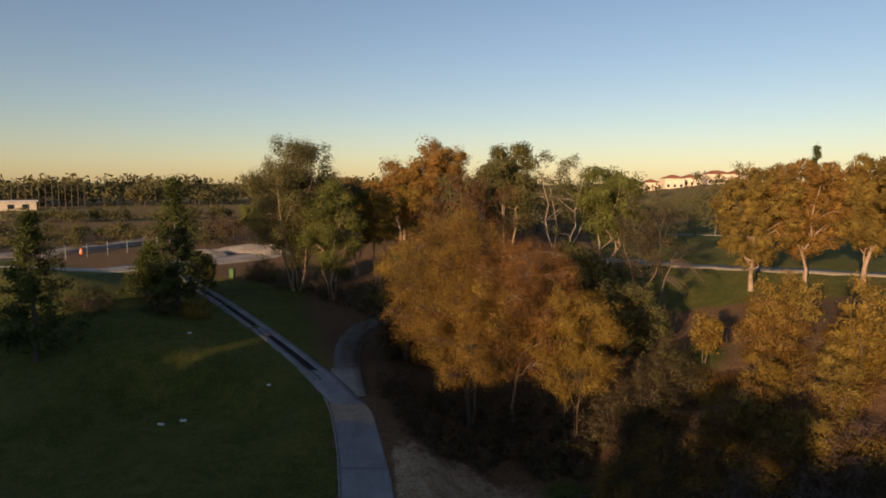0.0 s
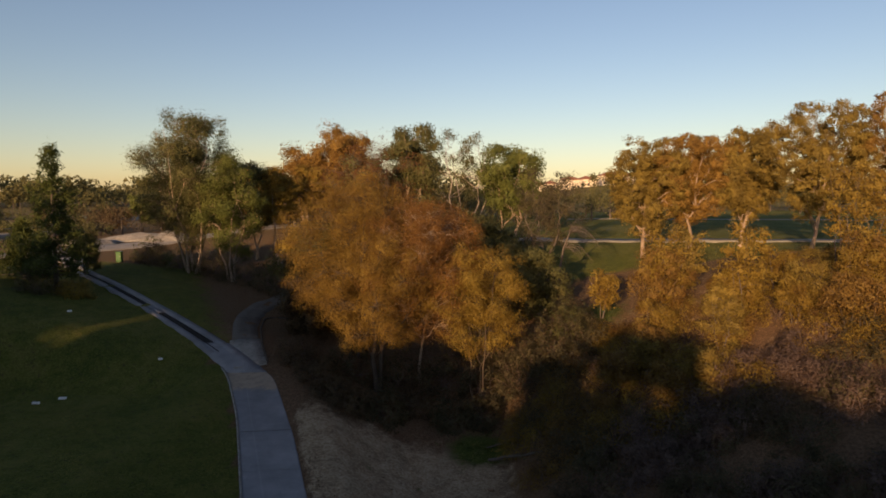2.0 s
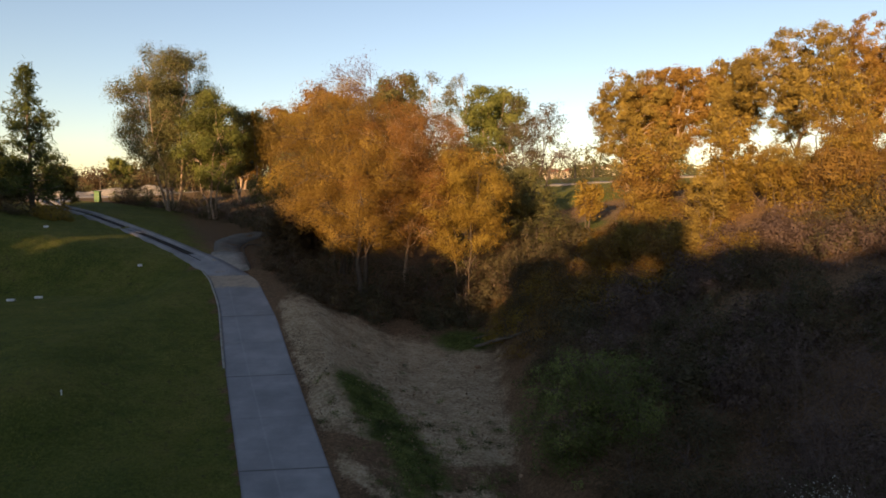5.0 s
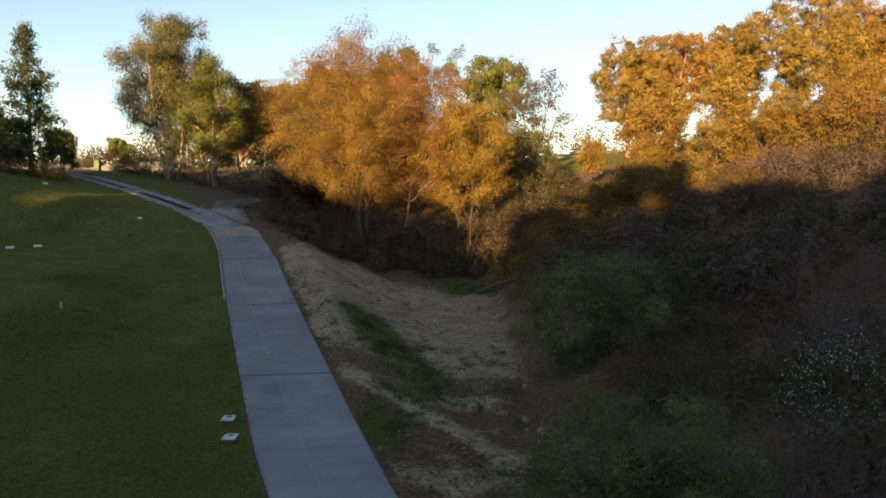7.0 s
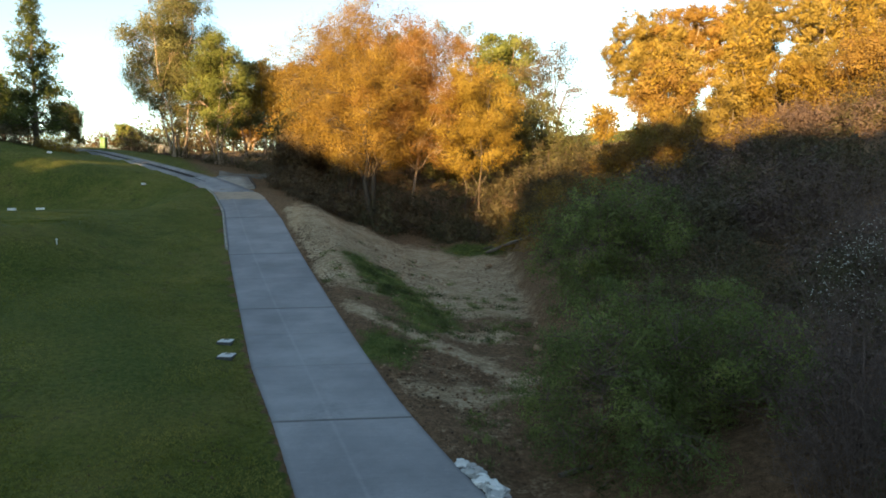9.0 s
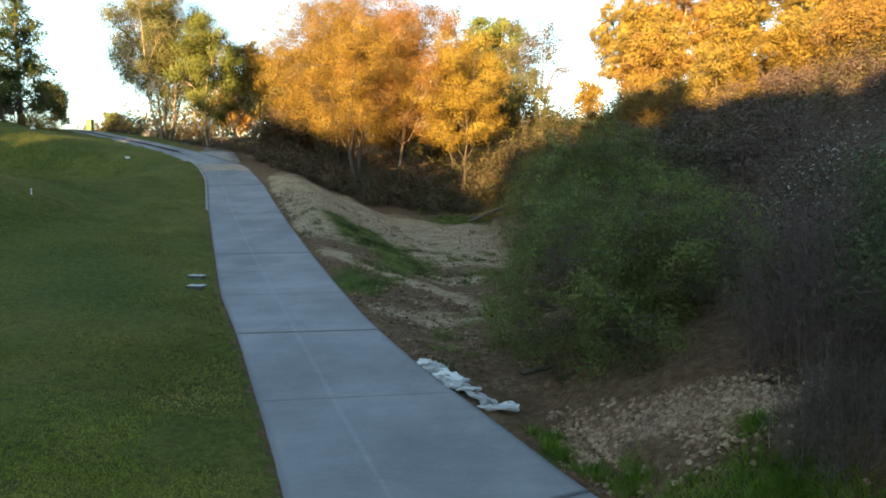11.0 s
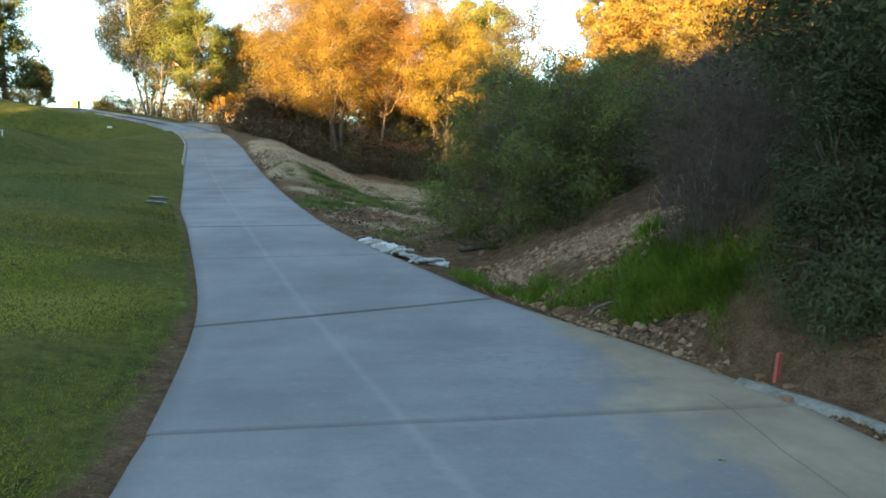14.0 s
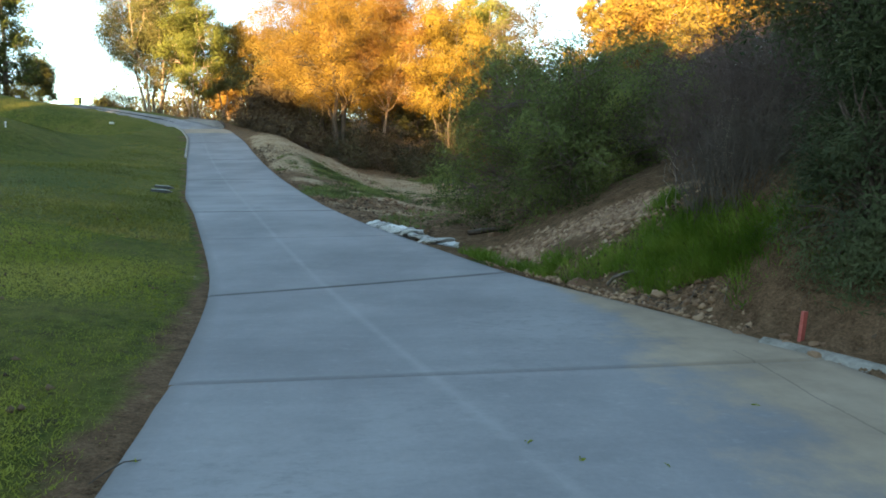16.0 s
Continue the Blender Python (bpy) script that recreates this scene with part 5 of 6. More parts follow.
for k, (bx, by, bl, bw, ba) in enumerate([(0.5, 10.05, 0.34, 0.2, -0.9), (0.66, 9.84, 0.46, 0.26, -1.0), (0.82, 9.52, 0.5, 0.3, -1.0), (0.96, 9.24, 0.5, 0.32, -1.1), (1.12, 9.0, 0.5, 0.28, -0.9), (1.28, 8.74, 0.46, 0.24, -0.8), (1.42, 8.4, 0.5, 0.26, -0.7), (1.6, 8.56, 0.34, 0.22, 0.3), (0.68, 9.5, 0.3, 0.16, -0.6)]):
    sandbag(max(bx, float(path_r(by)) + 0.06), by, bl, bw, ba, 530 + k)
for k in range(16):
    u = rng.random()
    by = 10.2 - 1.8 * u + rng.normal() * 0.08
    sandbag(float(path_r(by)) + 0.16 + rng.normal() * 0.08, by, rng.uniform(0.07, 0.2), rng.uniform(0.05, 0.12), rng.random() * 6.28, 550 + k)


def pebbles(name, label, spots, sizes, seed, material=STONE):
    """Loose gravel as one mass of small angular stones."""
    rng = np.random.default_rng(seed)
    n = len(spots)
    base = np.array([[1, 0, 0], [0, 1, 0], [-1, 0, 0], [0, -1, 0], [0, 0, 0.75], [0, 0, -0.6]], float)
    tri = np.array([[0, 1, 4], [1, 2, 4], [2, 3, 4], [3, 0, 4], [1, 0, 5], [2, 1, 5], [3, 2, 5], [0, 3, 5]])
    a = rng.random(n) * 6.28
    c, s = np.cos(a), np.sin(a)
    v = base[None] * (1 + 0.25 * rng.normal(size=(n, 6, 3))) * sizes[:, None, None]
    x = v[..., 0] * c[:, None] - v[..., 1] * s[:, None]
    y = v[..., 0] * s[:, None] + v[..., 1] * c[:, None]
    z = land(spots[:, 0], spots[:, 1])
    v = np.stack([x + spots[:, :1], y + spots[:, 1:], v[..., 2] + z[:, None] + sizes[:, None] * 0.15], -1).reshape(-1, 3)
    f = (np.arange(n)[:, None, None] * 6 + tri[None]).reshape(-1, 3)
    ob = raw_part(name, v, f, material)
    return tagged(ob, label, "gravel", "", "stuff")


rng = np.random.default_rng(150)
gq = rng.uniform(0, 1, 7500)
g1 = np.stack([2.15 + 2.0 * gq + rng.normal(size=7500) * 0.2, 7.5 - 0.75 * gq + rng.normal(size=7500) * (0.45 - 0.12 * gq)], 1)
g1 = g1[g1[:, 0] > path_r(g1[:, 1]) + 0.15]
g1 = g1[g1[:, 0] > gully_x(g1[:, 1]) - 0.35]
pebbles("gravel", "loose tan gravel spilling down the bank", g1, 0.012 + 0.045 * rng.random(len(g1)) ** 2.2, 151)
gy_ = rng.uniform(12, 33, 5200)
gt = rng.beta(2.2, 2.0, 5200)
g2 = np.stack([path_r(gy_) + gt * (gully_x(gy_) + 0.8 - path_r(gy_)), gy_], 1)
pebbles("gravel", "scattered small stones on the sandy slope", g2, 0.012 + 0.05 * rng.random(5200) ** 4, 152)
gy_ = rng.uniform(1.5, 7.0, 1800)
g3 = np.stack([path_r(gy_) + rng.gamma(1.6, 0.22, 1800) - 0.06, gy_], 1)
pebbles("gravel", "grit and crumbs of soil along the path", g3, 0.005 + 0.014 * rng.random(1800) ** 2, 153)

rk = rng.random(1300)
g6 = np.stack([2.75 + 0.85 * rk + rng.normal(size=1300) * 0.13, 5.55 - 1.3 * rk + rng.normal(size=1300) * 0.16], 1)
g6 = g6[g6[:, 0] > path_r(g6[:, 1]) + 0.02]
pebbles("gravel", "heap of small brown rocks beside the concrete", g6, 0.007 + 0.034 * rng.random(len(g6)) ** 3, 156)
gy_ = rng.uniform(1.5, 3.95, 900)
g7 = np.stack([np.interp(gy_, [1.5, 2.5, 3.1, 3.55, 3.86], [4.0, 3.92, 3.8, 3.6, 3.42]) - 0.1 + rng.normal(size=900) * 0.06, gy_], 1)
pebbles("soil", "dark litter gathered along the kerb", g7, 0.006 + 0.012 * rng.random(900) ** 2, 157, SOILCLOD)
gy_ = rng.uniform(2.0, 7.5, 9000)
g4 = np.stack([gully_x(gy_) - 0.1 + rng.gamma(1.5, 0.5, 9000), gy_], 1)
pebbles("soil", "crumbling brown clods on the dirt bank", g4, 0.008 + 0.024 * rng.random(9000) ** 2.5, 154, SOILCLOD)
gy_ = rng.uniform(10, 30, 3000)
g5 = np.stack([path_r(gy_) + rng.gamma(1.4, 0.5, 3000), gy_], 1)
pebbles("soil", "dark clods beside the concrete", g5, 0.01 + 0.03 * rng.random(3000) ** 3, 155, SOILCLOD)
# fallen wood in the gully
for k, (a_, b_, r_, lb) in enumerate([((3.0, 33.0), (5.6, 31.2), 0.09, "long dead log lying across the gully"), ((3.0, 34.4), (4.2, 34.6), 0.05, "short pale broken branch on the gully floor"), ((2.0, 9.9), (2.6, 10.1), 0.045, "weathered branch lying under the willow")]):
    p0, p1 = place(*a_, r_ * 0.7), place(*b_, r_ * 0.7)
    v, f = tubes([(bend(np.random.default_rng(600 + k), p0, p1, 7, 0.0, 0.006), r_ * np.array([0.8, 1, 0.95, 0.9, 0.85, 0.7, 0.5]))], 8)
    tagged(raw_part("fallen_log", v, f, BARK, None, "", True), lb, "log")


# twigs and roots on the dirt bank and in the litter
twig = []
rng = np.random.default_rng(158)
for k in range(230):
    if k < 150:
        wy = rng.uniform(3.2, 5.6)
        wx = float(gully_x(wy)) + rng.gamma(2.0, 0.28)
    else:
        wx, wy = rng.normal(3.05, 0.2), rng.normal(5.0, 0.25)
        if wx < path_r(wy) + 0.05:
            continue
    a_, l_ = rng.random() * 6.28, rng.uniform(0.05, 0.22)
    twig.append((bend(rng, np.array(place(wx, wy, 0.012)), np.array(place(wx + l_ * math.cos(a_), wy + l_ * math.sin(a_), 0.02 + 0.05 * rng.random())), 4, 0.08, 0.08), rng.uniform(0.002, 0.005) * np.array([1, 0.9, 0.7, 0.4])))
v, f = tubes(twig, 4)
tagged(raw_part("twig_litter", v, f, BARK), "dead twigs and roots on the dirt bank", "twigs", "", "stuff")
rng = np.random.default_rng(159)
gy_ = rng.uniform(2.0, 13.0, 1500)
g8 = np.stack([path_l(gy_) - 0.3 - rng.random(1500) * (1.0 + 0.5 * gy_), gy_], 1)
g8 = g8[(np.sin(g8[:, 0] * 2.7 + 1) * np.sin(g8[:, 1] * 2.1 + g8[:, 0]) > 0.25)]
pebbles("soil", "small dark crumbs of soil on the lawn", g8, 0.008 + 0.022 * rng.random(len(g8)) ** 2, 160, SOILCLOD)


def blades(name, label, spots, length, width, material, seed, lean=0.35, cat="grass", simple=False):
    """Grass as one mass of bent blades."""
    rng = np.random.default_rng(seed)
    n = len(spots)
    base = np.stack([spots[:, 0], spots[:, 1], land(spots[:, 0], spots[:, 1]) - 0.005], 1)
    a = rng.random(n) * 6.28
    side = np.stack([np.cos(a), np.sin(a), np.zeros(n)], 1)
    ln = (length * (0.5 + 0.8 * rng.random(n)))[:, None]
    d = np.stack([rng.normal(size=n) * lean, rng.normal(size=n) * lean, np.ones(n)], 1)
    d /= np.linalg.norm(d, axis=1)[:, None]
    w = width * (0.7 + 0.6 * rng.random(n))[:, None]
    tip = base + d * ln
    tip[:, :2] += d[:, :2] * ln * 0.5
    if simple:
        v = np.stack([base - side * w / 2, base + side * w / 2, tip], 1).reshape(-1, 3)
        return tagged(raw_part(name, v, np.arange(n * 3).reshape(-1, 3), material), label, cat, "", "stuff")
    midp = base + d * ln * 0.55
    v = np.stack([base - side * w / 2, base + side * w / 2, midp + side * w * 0.4, midp - side * w * 0.4, tip], 1).reshape(-1, 3)
    q = np.arange(n)[:, None] * 5
    f = np.concatenate([q + [[0, 1, 2]], q + [[0, 2, 3]], q + [[3, 2, 4]]], 1).reshape(-1, 3)
    return tagged(raw_part(name, v, f, material), label, cat, "", "stuff")


rng = np.random.default_rng(160)
tx_, ty_ = [], []
for cx, cy, rx2, ry2, n_ in [(3.5, 5.05, 0.19, 0.16, 26), (3.25, 5.4, 0.2, 0.14, 22), (2.95, 5.85, 0.16, 0.18, 14), (3.4, 5.85, 0.12, 0.1, 5), (3.75, 4.75, 0.14, 0.14, 16), (3.65, 6.15, 0.08, 0.1, 4), (3.4, 4.85, 0.16, 0.1, 5), (3.62, 4.5, 0.14, 0.1, 5), (3.95, 4.6, 0.14, 0.14, 8),
                             (1.98, 7.25, 0.12, 0.28, 8), (2.4, 6.6, 0.16, 0.24, 8), (2.65, 6.3, 0.12, 0.14, 5), (4.1, 4.05, 0.12, 0.1, 2)]:
    for q in range(n_):
        ux, uy, m_ = rng.normal(cx, rx2), rng.normal(cy, ry2), int(rng.integers(30, 190))
        tx_.append(rng.normal(ux, 0.07, m_))
        ty_.append(rng.normal(uy, 0.07, m_))
sp = np.stack([np.concatenate(tx_), np.concatenate(ty_)], 1)
sp = sp[sp[:, 0] > path_r(sp[:, 1]) + 0.12 + 0.33 * step(6.6, 5.6, sp[:, 1]) * (0.6 + 0.4 * np.sin(sp[:, 1] * 7))]
blades("tall_grass", "lush green tall grass on the bank", sp, 0.15, 0.009, L_GRASS, 161, 0.55)
sp = []
for cx, cy, rx2, ry2, n_ in [(-2.2, 24.4, 0.6, 0.8, 80), (-1.2, 22.6, 0.7, 0.8, 100), (-0.3, 20.8, 0.7, 0.8, 90), (0.3, 19.2, 0.5, 0.5, 50), (-0.9, 15.7, 0.5, 0.8, 70), (-0.1, 17.9, 0.6, 0.35, 30), (2.6, 34.2, 1.2, 1.0, 70), (-1.5, 24.5, 1.5, 2.2, 60), (1.8, 21.5, 0.8, 1.6, 60), (2.4, 17.5, 0.4, 1.5, 40), (1.75, 12.4, 0.3, 0.9, 20), (1.1, 11.4, 0.3, 0.5, 10)]:
    for q in range(n_):
        sp.append(np.array([rng.normal(cx, rx2), rng.normal(cy, ry2)]) + rng.normal(size=(34, 2)) * 0.1)
sp = np.concatenate(sp)
sp = sp[(sp[:, 0] > path_r(sp[:, 1]) + 0.15)]
blades("tall_grass", "patchy green grass on the sandy slope", sp, 0.11, 0.018, L_WILLOW, 162, 0.8)
n_ = 110000
sy = 1.2 + 7.0 * rng.random(n_) ** 1.3
sx = path_l(sy) - 0.1 - (0.24 * (1 - step(5.5, 7.5, sy))) * rng.random(n_) - rng.random(n_) * (1.2 + 0.55 * sy)
blades("lawn_grass", "short mown lawn blades beside the path", np.stack([sx, sy], 1), 0.032, 0.009, L_LAWN, 163, 0.8, "grass", True)

n_ = 120000
sy = 8.0 + 26 * rng.random(n_) ** 1.2
sx = path_l(sy) - 0.15 - rng.random(n_) * (2.0 + 0.55 * sy)
keep = np.sin(sx * 0.8 + 1) * np.sin(sy * 0.55 + 0.4 * sx) + rng.normal(size=n_) * 0.5 > -0.3
blades("lawn_grass", "mown lawn blades over the rise", np.stack([sx, sy], 1)[keep], 0.045, 0.02, L_TURF, 164, 0.8, "grass", True)

# dry leaves and bits on the concrete
lm = raw_mesh("fallen_leaf", *leaves(np.random.default_rng(170), np.array([[0, 0, 0.0], [0.012, 0.01, 0.003], [-0.01, 0.012, 0.003]]), 0.022, 0.01, 0.0), L_LAWN)
for k, (lx, ly) in enumerate([(1.64, 2.39), (1.82, 2.23), (2.77, 2.75), (2.12, 2.17), (0.12, 2.3)]):
    ob = new("fallen_leaf", lm)
    ob.location, ob.rotation_euler = (lx, ly, float(path_z(ly)) + 0.036), (0, 0, k * 1.3)
    tagged(ob, "dry fallen leaf on the concrete", "leaf", "leaves on the path")

v, f = tubes([(np.array([[0.05, 2.12, 0], [0.075, 2.18, 0.012], [0.1, 2.22, 0.02], [0.105, 2.27, 0.014], [0.15, 2.31, 0.004]]) + [0, 0, float(path_z(2.2)) + 0.036], np.array([0.002, 0.003, 0.003, 0.0025, 0.0015]))], 6)
tagged(raw_part("twig", v, f, TWIGBARK, None, "", True), "dark curled twig at the path edge", "twig")
root_z = float(land(3.02, 5.42))
v, f = tubes([(np.array([[2.9, 5.5, 0.0], [2.94, 5.46, 0.07], [3.0, 5.42, 0.1], [3.07, 5.4, 0.13], [3.12, 5.42, 0.12], [3.13, 5.44, 0.02]]) + [0, 0, root_z], np.array([0.016, 0.015, 0.014, 0.013, 0.012, 0.01]))], 7)
tagged(raw_part("exposed_root", v, f, BARK, None, "", True), "bent grey root sticking out of the rocks", "root")

# ---- the road, channel and works beyond the crest ----
tagged(ribbon("road", [(-70, 44), (-56, 53), (-47, 61.5), (-41, 67.5), (-35, 76), (-29, 86), (-22, 100)], 6.0, PALE, None, 0.04, 0.2, 5, 1.5), "pale dusty service road", "road", "", "structure")
tagged(ribbon("road", [(-42, 66), (-38.5, 63.5), (-34.5, 61.5), (-33.0, 59.6)], 2.4, PALE, None, 0.05, 0.2, 4, 0.8), "worn spur linking the road and the path", "road", "", "structure")
chan = [(-84, 56), (-70, 66.5), (-62, 76), (-59.5, 90), (-63, 116), (-70, 150)]
tagged(ribbon("channel", chan, 3.4, KERB, None, 0.35, 0.6, 4, 2.0), "long pale concrete channel beyond the fence", "channel", "", "structure")
tagged(ribbon("channel", [(x + 3.0, y - 1.5) for x, y in chan], 0.9, ASPHALT, None, 0.1, 0.3, 3, 2.0), "dark strip below the concrete channel", "channel", "", "structure")


def wire_fence(pts, label):
    """Steel posts with a top rail and wires."""
    root = empty("wire_fence", place(*pts[0]), label, "fence")
    o = np.array(root.location)
    line = []
    for x, y in pts:
        p = np.array(place(x, y)) - o
        bm = bmesh.new()
        bmesh.ops.create_cone(bm, cap_ends=True, segments=8, radius1=0.04, radius2=0.04, depth=1.9, matrix=Matrix.Translation((p[0], p[1], p[2] + 0.85)))
        part("post", bm, STEEL, root)
        line.append(p)
    line = np.array(line)
    for h in (0.4, 1.0, 1.7):
        v, f = tubes([(line + [0, 0, h], np.full(len(line), 0.02))], 4)
        raw_part("wire", v, f, STEEL, root)
    return root


fp = np.array([(-78, 52), (-66, 60.5), (-57, 69), (-52.5, 78), (-50.5, 90)], float)
fs = np.r_[0, np.cumsum(np.linalg.norm(np.diff(fp, axis=0), axis=1))]
fq = np.arange(0, fs[-1], 2.6)
wire_fence([(float(np.interp(q, fs, fp[:, 0])), float(np.interp(q, fs, fp[:, 1]))) for q in fq], "long post and wire fence along the service road")


def heap(x, y, sx, sy, h, seed, label):
    """A tipped heap of pale rubble."""
    rng = np.random.default_rng(seed)
    n = 26
    g = np.linspace(-1, 1, n)
    X, Y = np.meshgrid(g, g)
    r = np.hypot(X, Y)
    Z = np.clip(1 - r ** 1.3, 0, None) * h
    for k in range(4):
        fr = 3 * 1.7 ** k
        Z += h * 0.1 / 1.4 ** k * np.sin(X * fr + rng.random() * 6) * np.sin(Y * fr + rng.random() * 6) * (r < 0.95)
    px, py = x + X * sx, y + Y * sy
    v = np.stack([px, py, land(px, py) + Z - 0.15 * (r > 0.95)], -1).reshape(-1, 3)
    ids = np.arange(n * n).reshape(n, n)
    f = np.stack([ids[:-1, :-1], ids[:-1, 1:], ids[1:, 1:], ids[1:, :-1]], -1).reshape(-1, 4)
    return tagged(raw_part("dirt_mound", v, f, KERB, None, "", True), label, "heap", "heaps by the road")


heap(-41.5, 76.5, 3.4, 2.0, 0.85, 701, "pale heap of broken rubble by the road")
heap(-33.5, 80.0, 3.6, 2.4, 1.1, 702, "sunlit heap of pale sand by the road")
heap(-38.0, 81.5, 6.0, 2.4, 1.0, 703, "long grey heap of crushed concrete")
# green cabinet by the path
cab = empty("utility_cabinet", place(-30.5, 61.7), "green enamelled utility cabinet beside the path", "cabinet")
bm = bmesh.new()
box(bm, 0, 0, -0.05, 0.5, 0.42, 0.95, 0.03)
part("body", bm, PLASTICGREEN, cab)
bm = bmesh.new()
box(bm, 0, 0, 0.9, 0.58, 0.5, 0.08, 0.03)
part("lid", bm, PLASTICGREEN, cab)
bm = bmesh.new()
box(bm, 0.0, -0.215, 0.1, 0.4, 0.02, 0.7, 0.006)
cab_door = part("door", bm, PLASTICGREEN, cab)
bm = bmesh.new()
box(bm, 0.14, -0.235, 0.45, 0.03, 0.03, 0.12, 0.006)
part("handle", bm, STEEL, cab_door)
# barrel
bar = empty("traffic_barrel", Vector((-58.2, 75.6, float(land(-58.2, 75.6)))), "orange plastic traffic barrel by the fence", "barrel")
v, f = tubes([(np.array([[0, 0, q] for q in (0, 0.07, 0.35, 0.36, 0.6, 0.61, 0.77)]), np.array([0.25, 0.24, 0.225, 0.2, 0.195, 0.175, 0.17]))], 14)
raw_part("body", v, f, BARREL, bar, "", True)
for h in (0.25, 0.5):
    v, f = tubes([(np.array([[0, 0, h], [0, 0, h + 0.085]]), np.array([0.243, 0.236]))], 14)
    raw_part("band", v, f, WHITEPAINT, bar, "white reflective band")

# the far path along the row of gums
tagged(ribbon("cart_path", [(2, 82), (10, 73.5), (16, 67), (22, 62.5), (29, 58.0), (36, 54.6), (60, 51)], 1.7, KERB, None, 0.05, 0.2, 3, 1.2), "pale cart path behind the gum row", "path", "", "structure")
tagged(ribbon("cart_path", [(20, 96), (34, 92), (52, 90), (80, 92)], 1.4, KERB, None, 0.06, 0.2, 3, 2.0), "pale cart path crossing the fairway", "path", "", "structure")


# ---- distance ----
def woods(name, label, spots, per, size, material, seed):
    """Far trees as one mass: lumpy crowns of leaf clumps on short trunks."""
    rng = np.random.default_rng(seed)
    pos, sizes, lines = [], [], []
    for x, y, h, w in spots:
        z = float(land(x, y))
        lines.append((np.array([[x, y, z - 0.2], [x, y, z + h * 0.4]]), np.array([0.025 * h, 0.012 * h])))
        k = 7
        cz = z + h * (0.25 + 0.4 * rng.random(k))
        cc = np.stack([x + rng.uniform(-1, 1, k) * w * 0.34, y + rng.uniform(-1, 1, k) * w * 0.34, cz], 1)
        d = rng.normal(size=(per, 3))
        d /= np.linalg.norm(d, axis=1)[:, None]
        pos.append(cc[rng.integers(0, k, per)] + d * np.array([w * 0.85, w * 0.85, h * 0.8]) * 0.34 * (0.25 + 0.75 * rng.random((per, 1)) ** 0.6))
        sizes.append(np.full((per, 1), h * size))
    pos, sizes = np.concatenate(pos), np.concatenate(sizes)
    v, f = leaves(rng, pos, 1.0, 0.6, 0.1, simple=True)
    c = np.repeat(pos, 3, 0)
    v = c + (v - c) * np.repeat(sizes, 3, 0)
    root = tagged(raw_part(name, v, f, material), label, "trees", "", "stuff")
    v, f = tubes(lines, 4)
    raw_part("trunk_mass", v, f, BARK, root)["kind"] = "stuff"
    return root


rng = np.random.default_rng(180)


def polar(a0, a1, d0, d1, h0, h1, n):
    out = []
    for _ in range(n):
        a, d = radians(rng.uniform(a0, a1)), rng.uniform(d0, d1)
        h = rng.uniform(h0, h1)
        out.append((d * math.sin(a), d * math.cos(a), h, h * rng.uniform(0.7, 1.3)))
    return out


woods("far_woods", "hazy dark tree line along the horizon", polar(-52, -2, 270, 380, 10, 16, 170) + polar(-2, 50, 240, 400, 6, 10, 90), 170, 0.125, L_FAR, 181)
woods("far_woods", "olive scrub and hedges beyond the channel", polar(-50, -26, 98, 128, 1.4, 3.0, 120) + polar(-50, -26, 168, 176, 2.5, 4.5, 60) + polar(-50, -34, 132, 136, 1.5, 3, 34), 170, 0.12, L_FAR, 182)
woods("far_woods", "brown and olive trees behind the grove", polar(-22, 3, 92, 130, 8, 12, 42) + polar(3, 16, 90, 130, 5, 8, 26), 300, 0.058, L_FAR, 183)
woods("far_woods", "dark trees across the fairway", polar(10, 42, 130, 190, 5, 9, 60), 300, 0.06, L_FAR, 184)
woods("far_woods", "small brown trees along the service road", [(-45, 92, 6.5, 6), (-52, 100, 5.5, 6), (-37, 98, 6.5, 7), (-31, 95, 7, 7), (-58, 96, 5, 5), (-44, 108, 7, 7), (-41, 96, 5.5, 6), (-49, 95, 4.5, 6), (-34, 104, 7.5, 7)], 1300, 0.04, L_RUSTY, 185)
pine(44.5, 108.0, 14.0, 2.6, 190, "distant tiered conifer above the gum row")


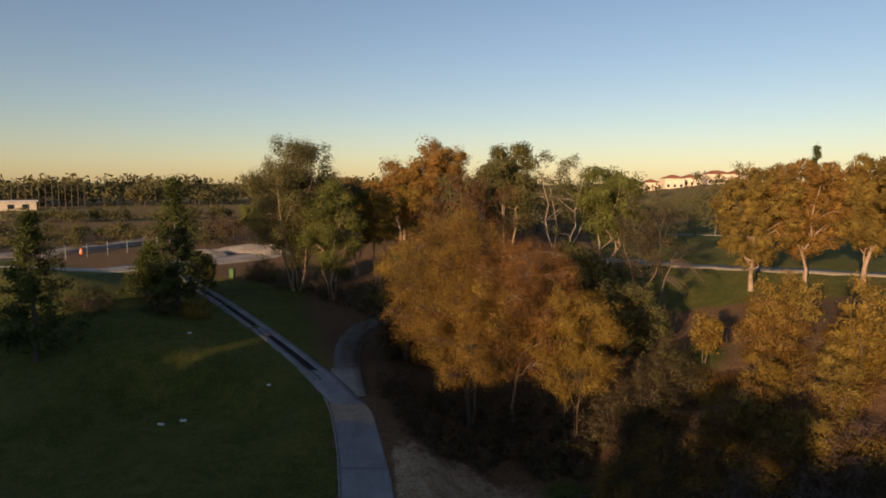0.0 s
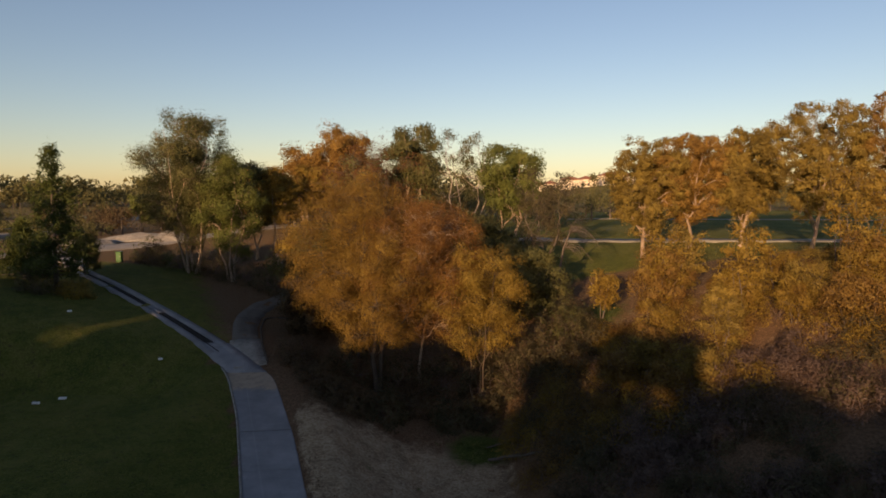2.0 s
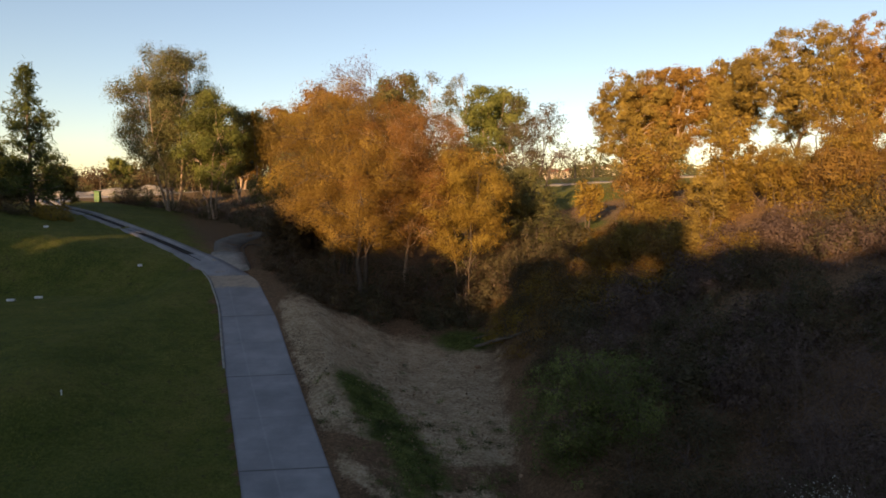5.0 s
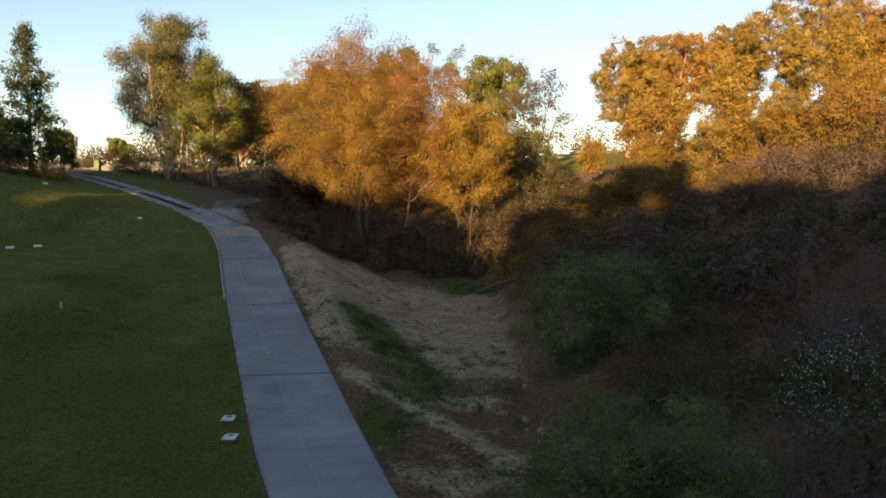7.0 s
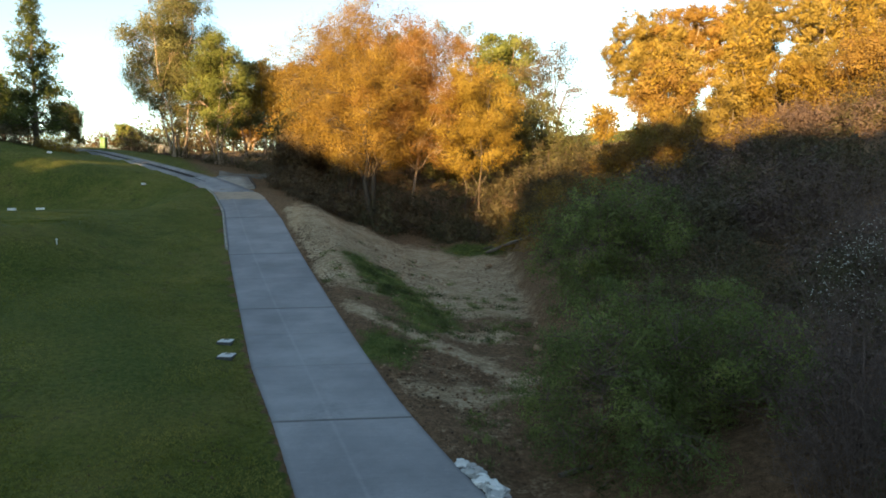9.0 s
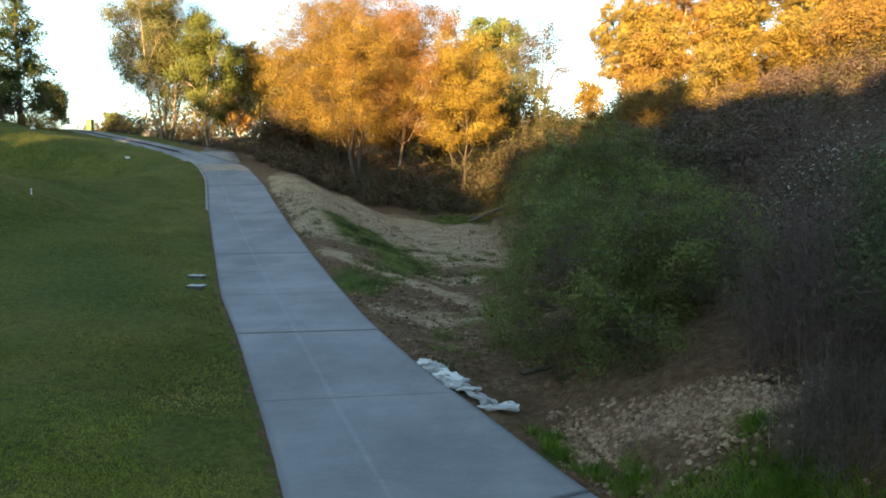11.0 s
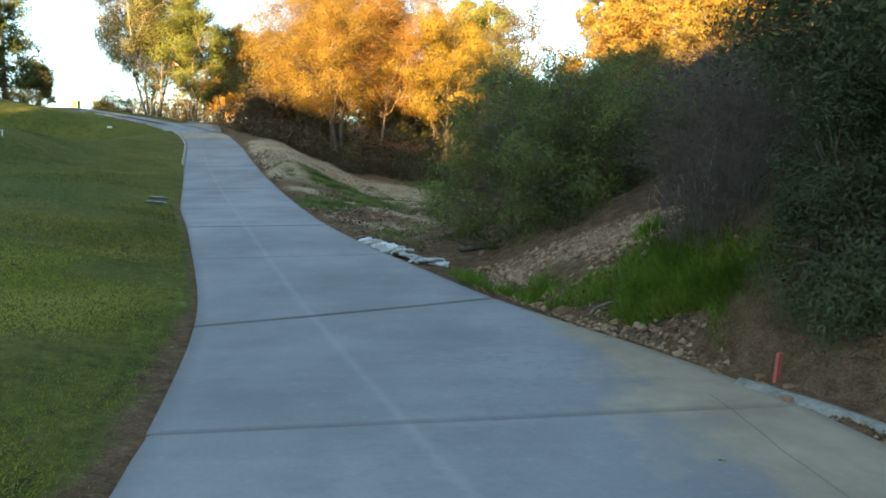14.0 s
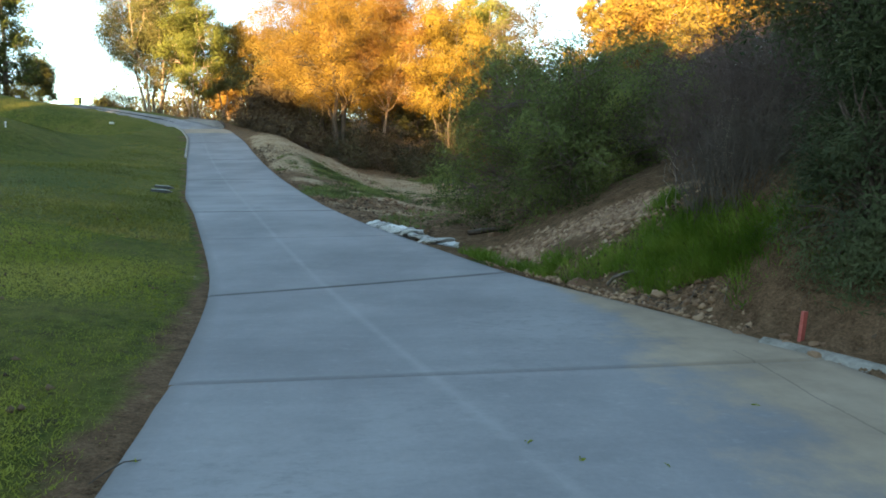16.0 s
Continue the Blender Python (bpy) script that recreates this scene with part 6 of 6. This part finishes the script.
def house(x, y, w, d, h, rz, seed):
    """A stuccoed house with a clay-tiled hip roof and windows."""
    rng = np.random.default_rng(seed)
    root = empty("house", place(x, y, -0.3), "sunlit cream house with a clay tile roof", "house", "houses on the far hill")
    root.rotation_euler = (0, 0, rz)
    bm = bmesh.new()
    box(bm, 0, 0, 0, w, d, h, 0.03)
    part("wall", bm, CREAM, root)
    bm = bmesh.new()
    e = 0.5
    b = [bm.verts.new(q) for q in ((-w / 2 - e, -d / 2 - e, h), (w / 2 + e, -d / 2 - e, h), (w / 2 + e, d / 2 + e, h), (-w / 2 - e, d / 2 + e, h), (-w / 2 + d / 2, 0, h + d * 0.24), (w / 2 - d / 2, 0, h + d * 0.24))]
    for q in ((0, 1, 5, 4), (2, 3, 4, 5), (1, 2, 5), (3, 0, 4), (3, 2, 1, 0)):
        bm.faces.new([b[k] for k in q])
    part("roof", bm, ROOFTILE, root)
    n = max(2, int(w / 3))
    for st_ in range(max(1, int(h / 3))):
        for k in range(n):
            wx = -w / 2 + w * (k + 0.5) / n
            bm = bmesh.new()
            box(bm, wx, -d / 2 - 0.02, 0.9 + st_ * 3.0, 1.3, 0.08, 1.4, 0.01)
            win = part("window", bm, GLASS, root)
            bm = bmesh.new()
            box(bm, wx, -d / 2 - 0.06, 0.78 + st_ * 3.0, 1.6, 0.2, 0.12, 0.01)
            part("sill", bm, WHITEPAINT, win)
    return root


hx = 50
for k, (hw, hh) in enumerate([(9, 5), (8, 4.6), (10, 5.4), (9, 4.6), (12, 5.4), (9, 5)]):
    house(hx + hw / 2, 348 + (k % 2) * 7, hw, 8, hh, 0.12, 800 + k)
    hx += hw + 0.8
house(104, 372, 11, 8, 5, 0.1, 811)
house(120, 360, 12, 8, 5, 0.2, 812)
# practice-range poles and a low building far off
for k in range(15):
    a = radians(-43.2 + k * 0.43)
    bm = bmesh.new()
    bmesh.ops.create_cone(bm, cap_ends=True, segments=6, radius1=0.14, radius2=0.1, depth=9.0, matrix=Matrix.Translation((0, 0, 4.3)))
    ob = part("range_pole", bm, BARK)
    ob.location = place(262 * math.sin(a), 262 * math.cos(a))
    tagged(ob, "tall thin netting pole on the practice range", "pole", "practice range poles")
low = empty("low_building", place(-172, 182), "low cream building beside the practice range", "building")
low.rotation_euler = (0, 0, 0.75)
bm = bmesh.new()
box(bm, 0, 0, -0.3, 26, 6, 3.2, 0.05)
part("wall", bm, CREAM, low)
bm = bmesh.new()
box(bm, 0, 0, 2.9, 27, 7, 0.35, 0.05)
part("roof", bm, WHITEPAINT, low)
for k in range(6):
    bm = bmesh.new()
    box(bm, -10 + k * 4, -3.03, 0.6, 1.8, 0.06, 1.4, 0.01)
    part("window", bm, GLASS, low)
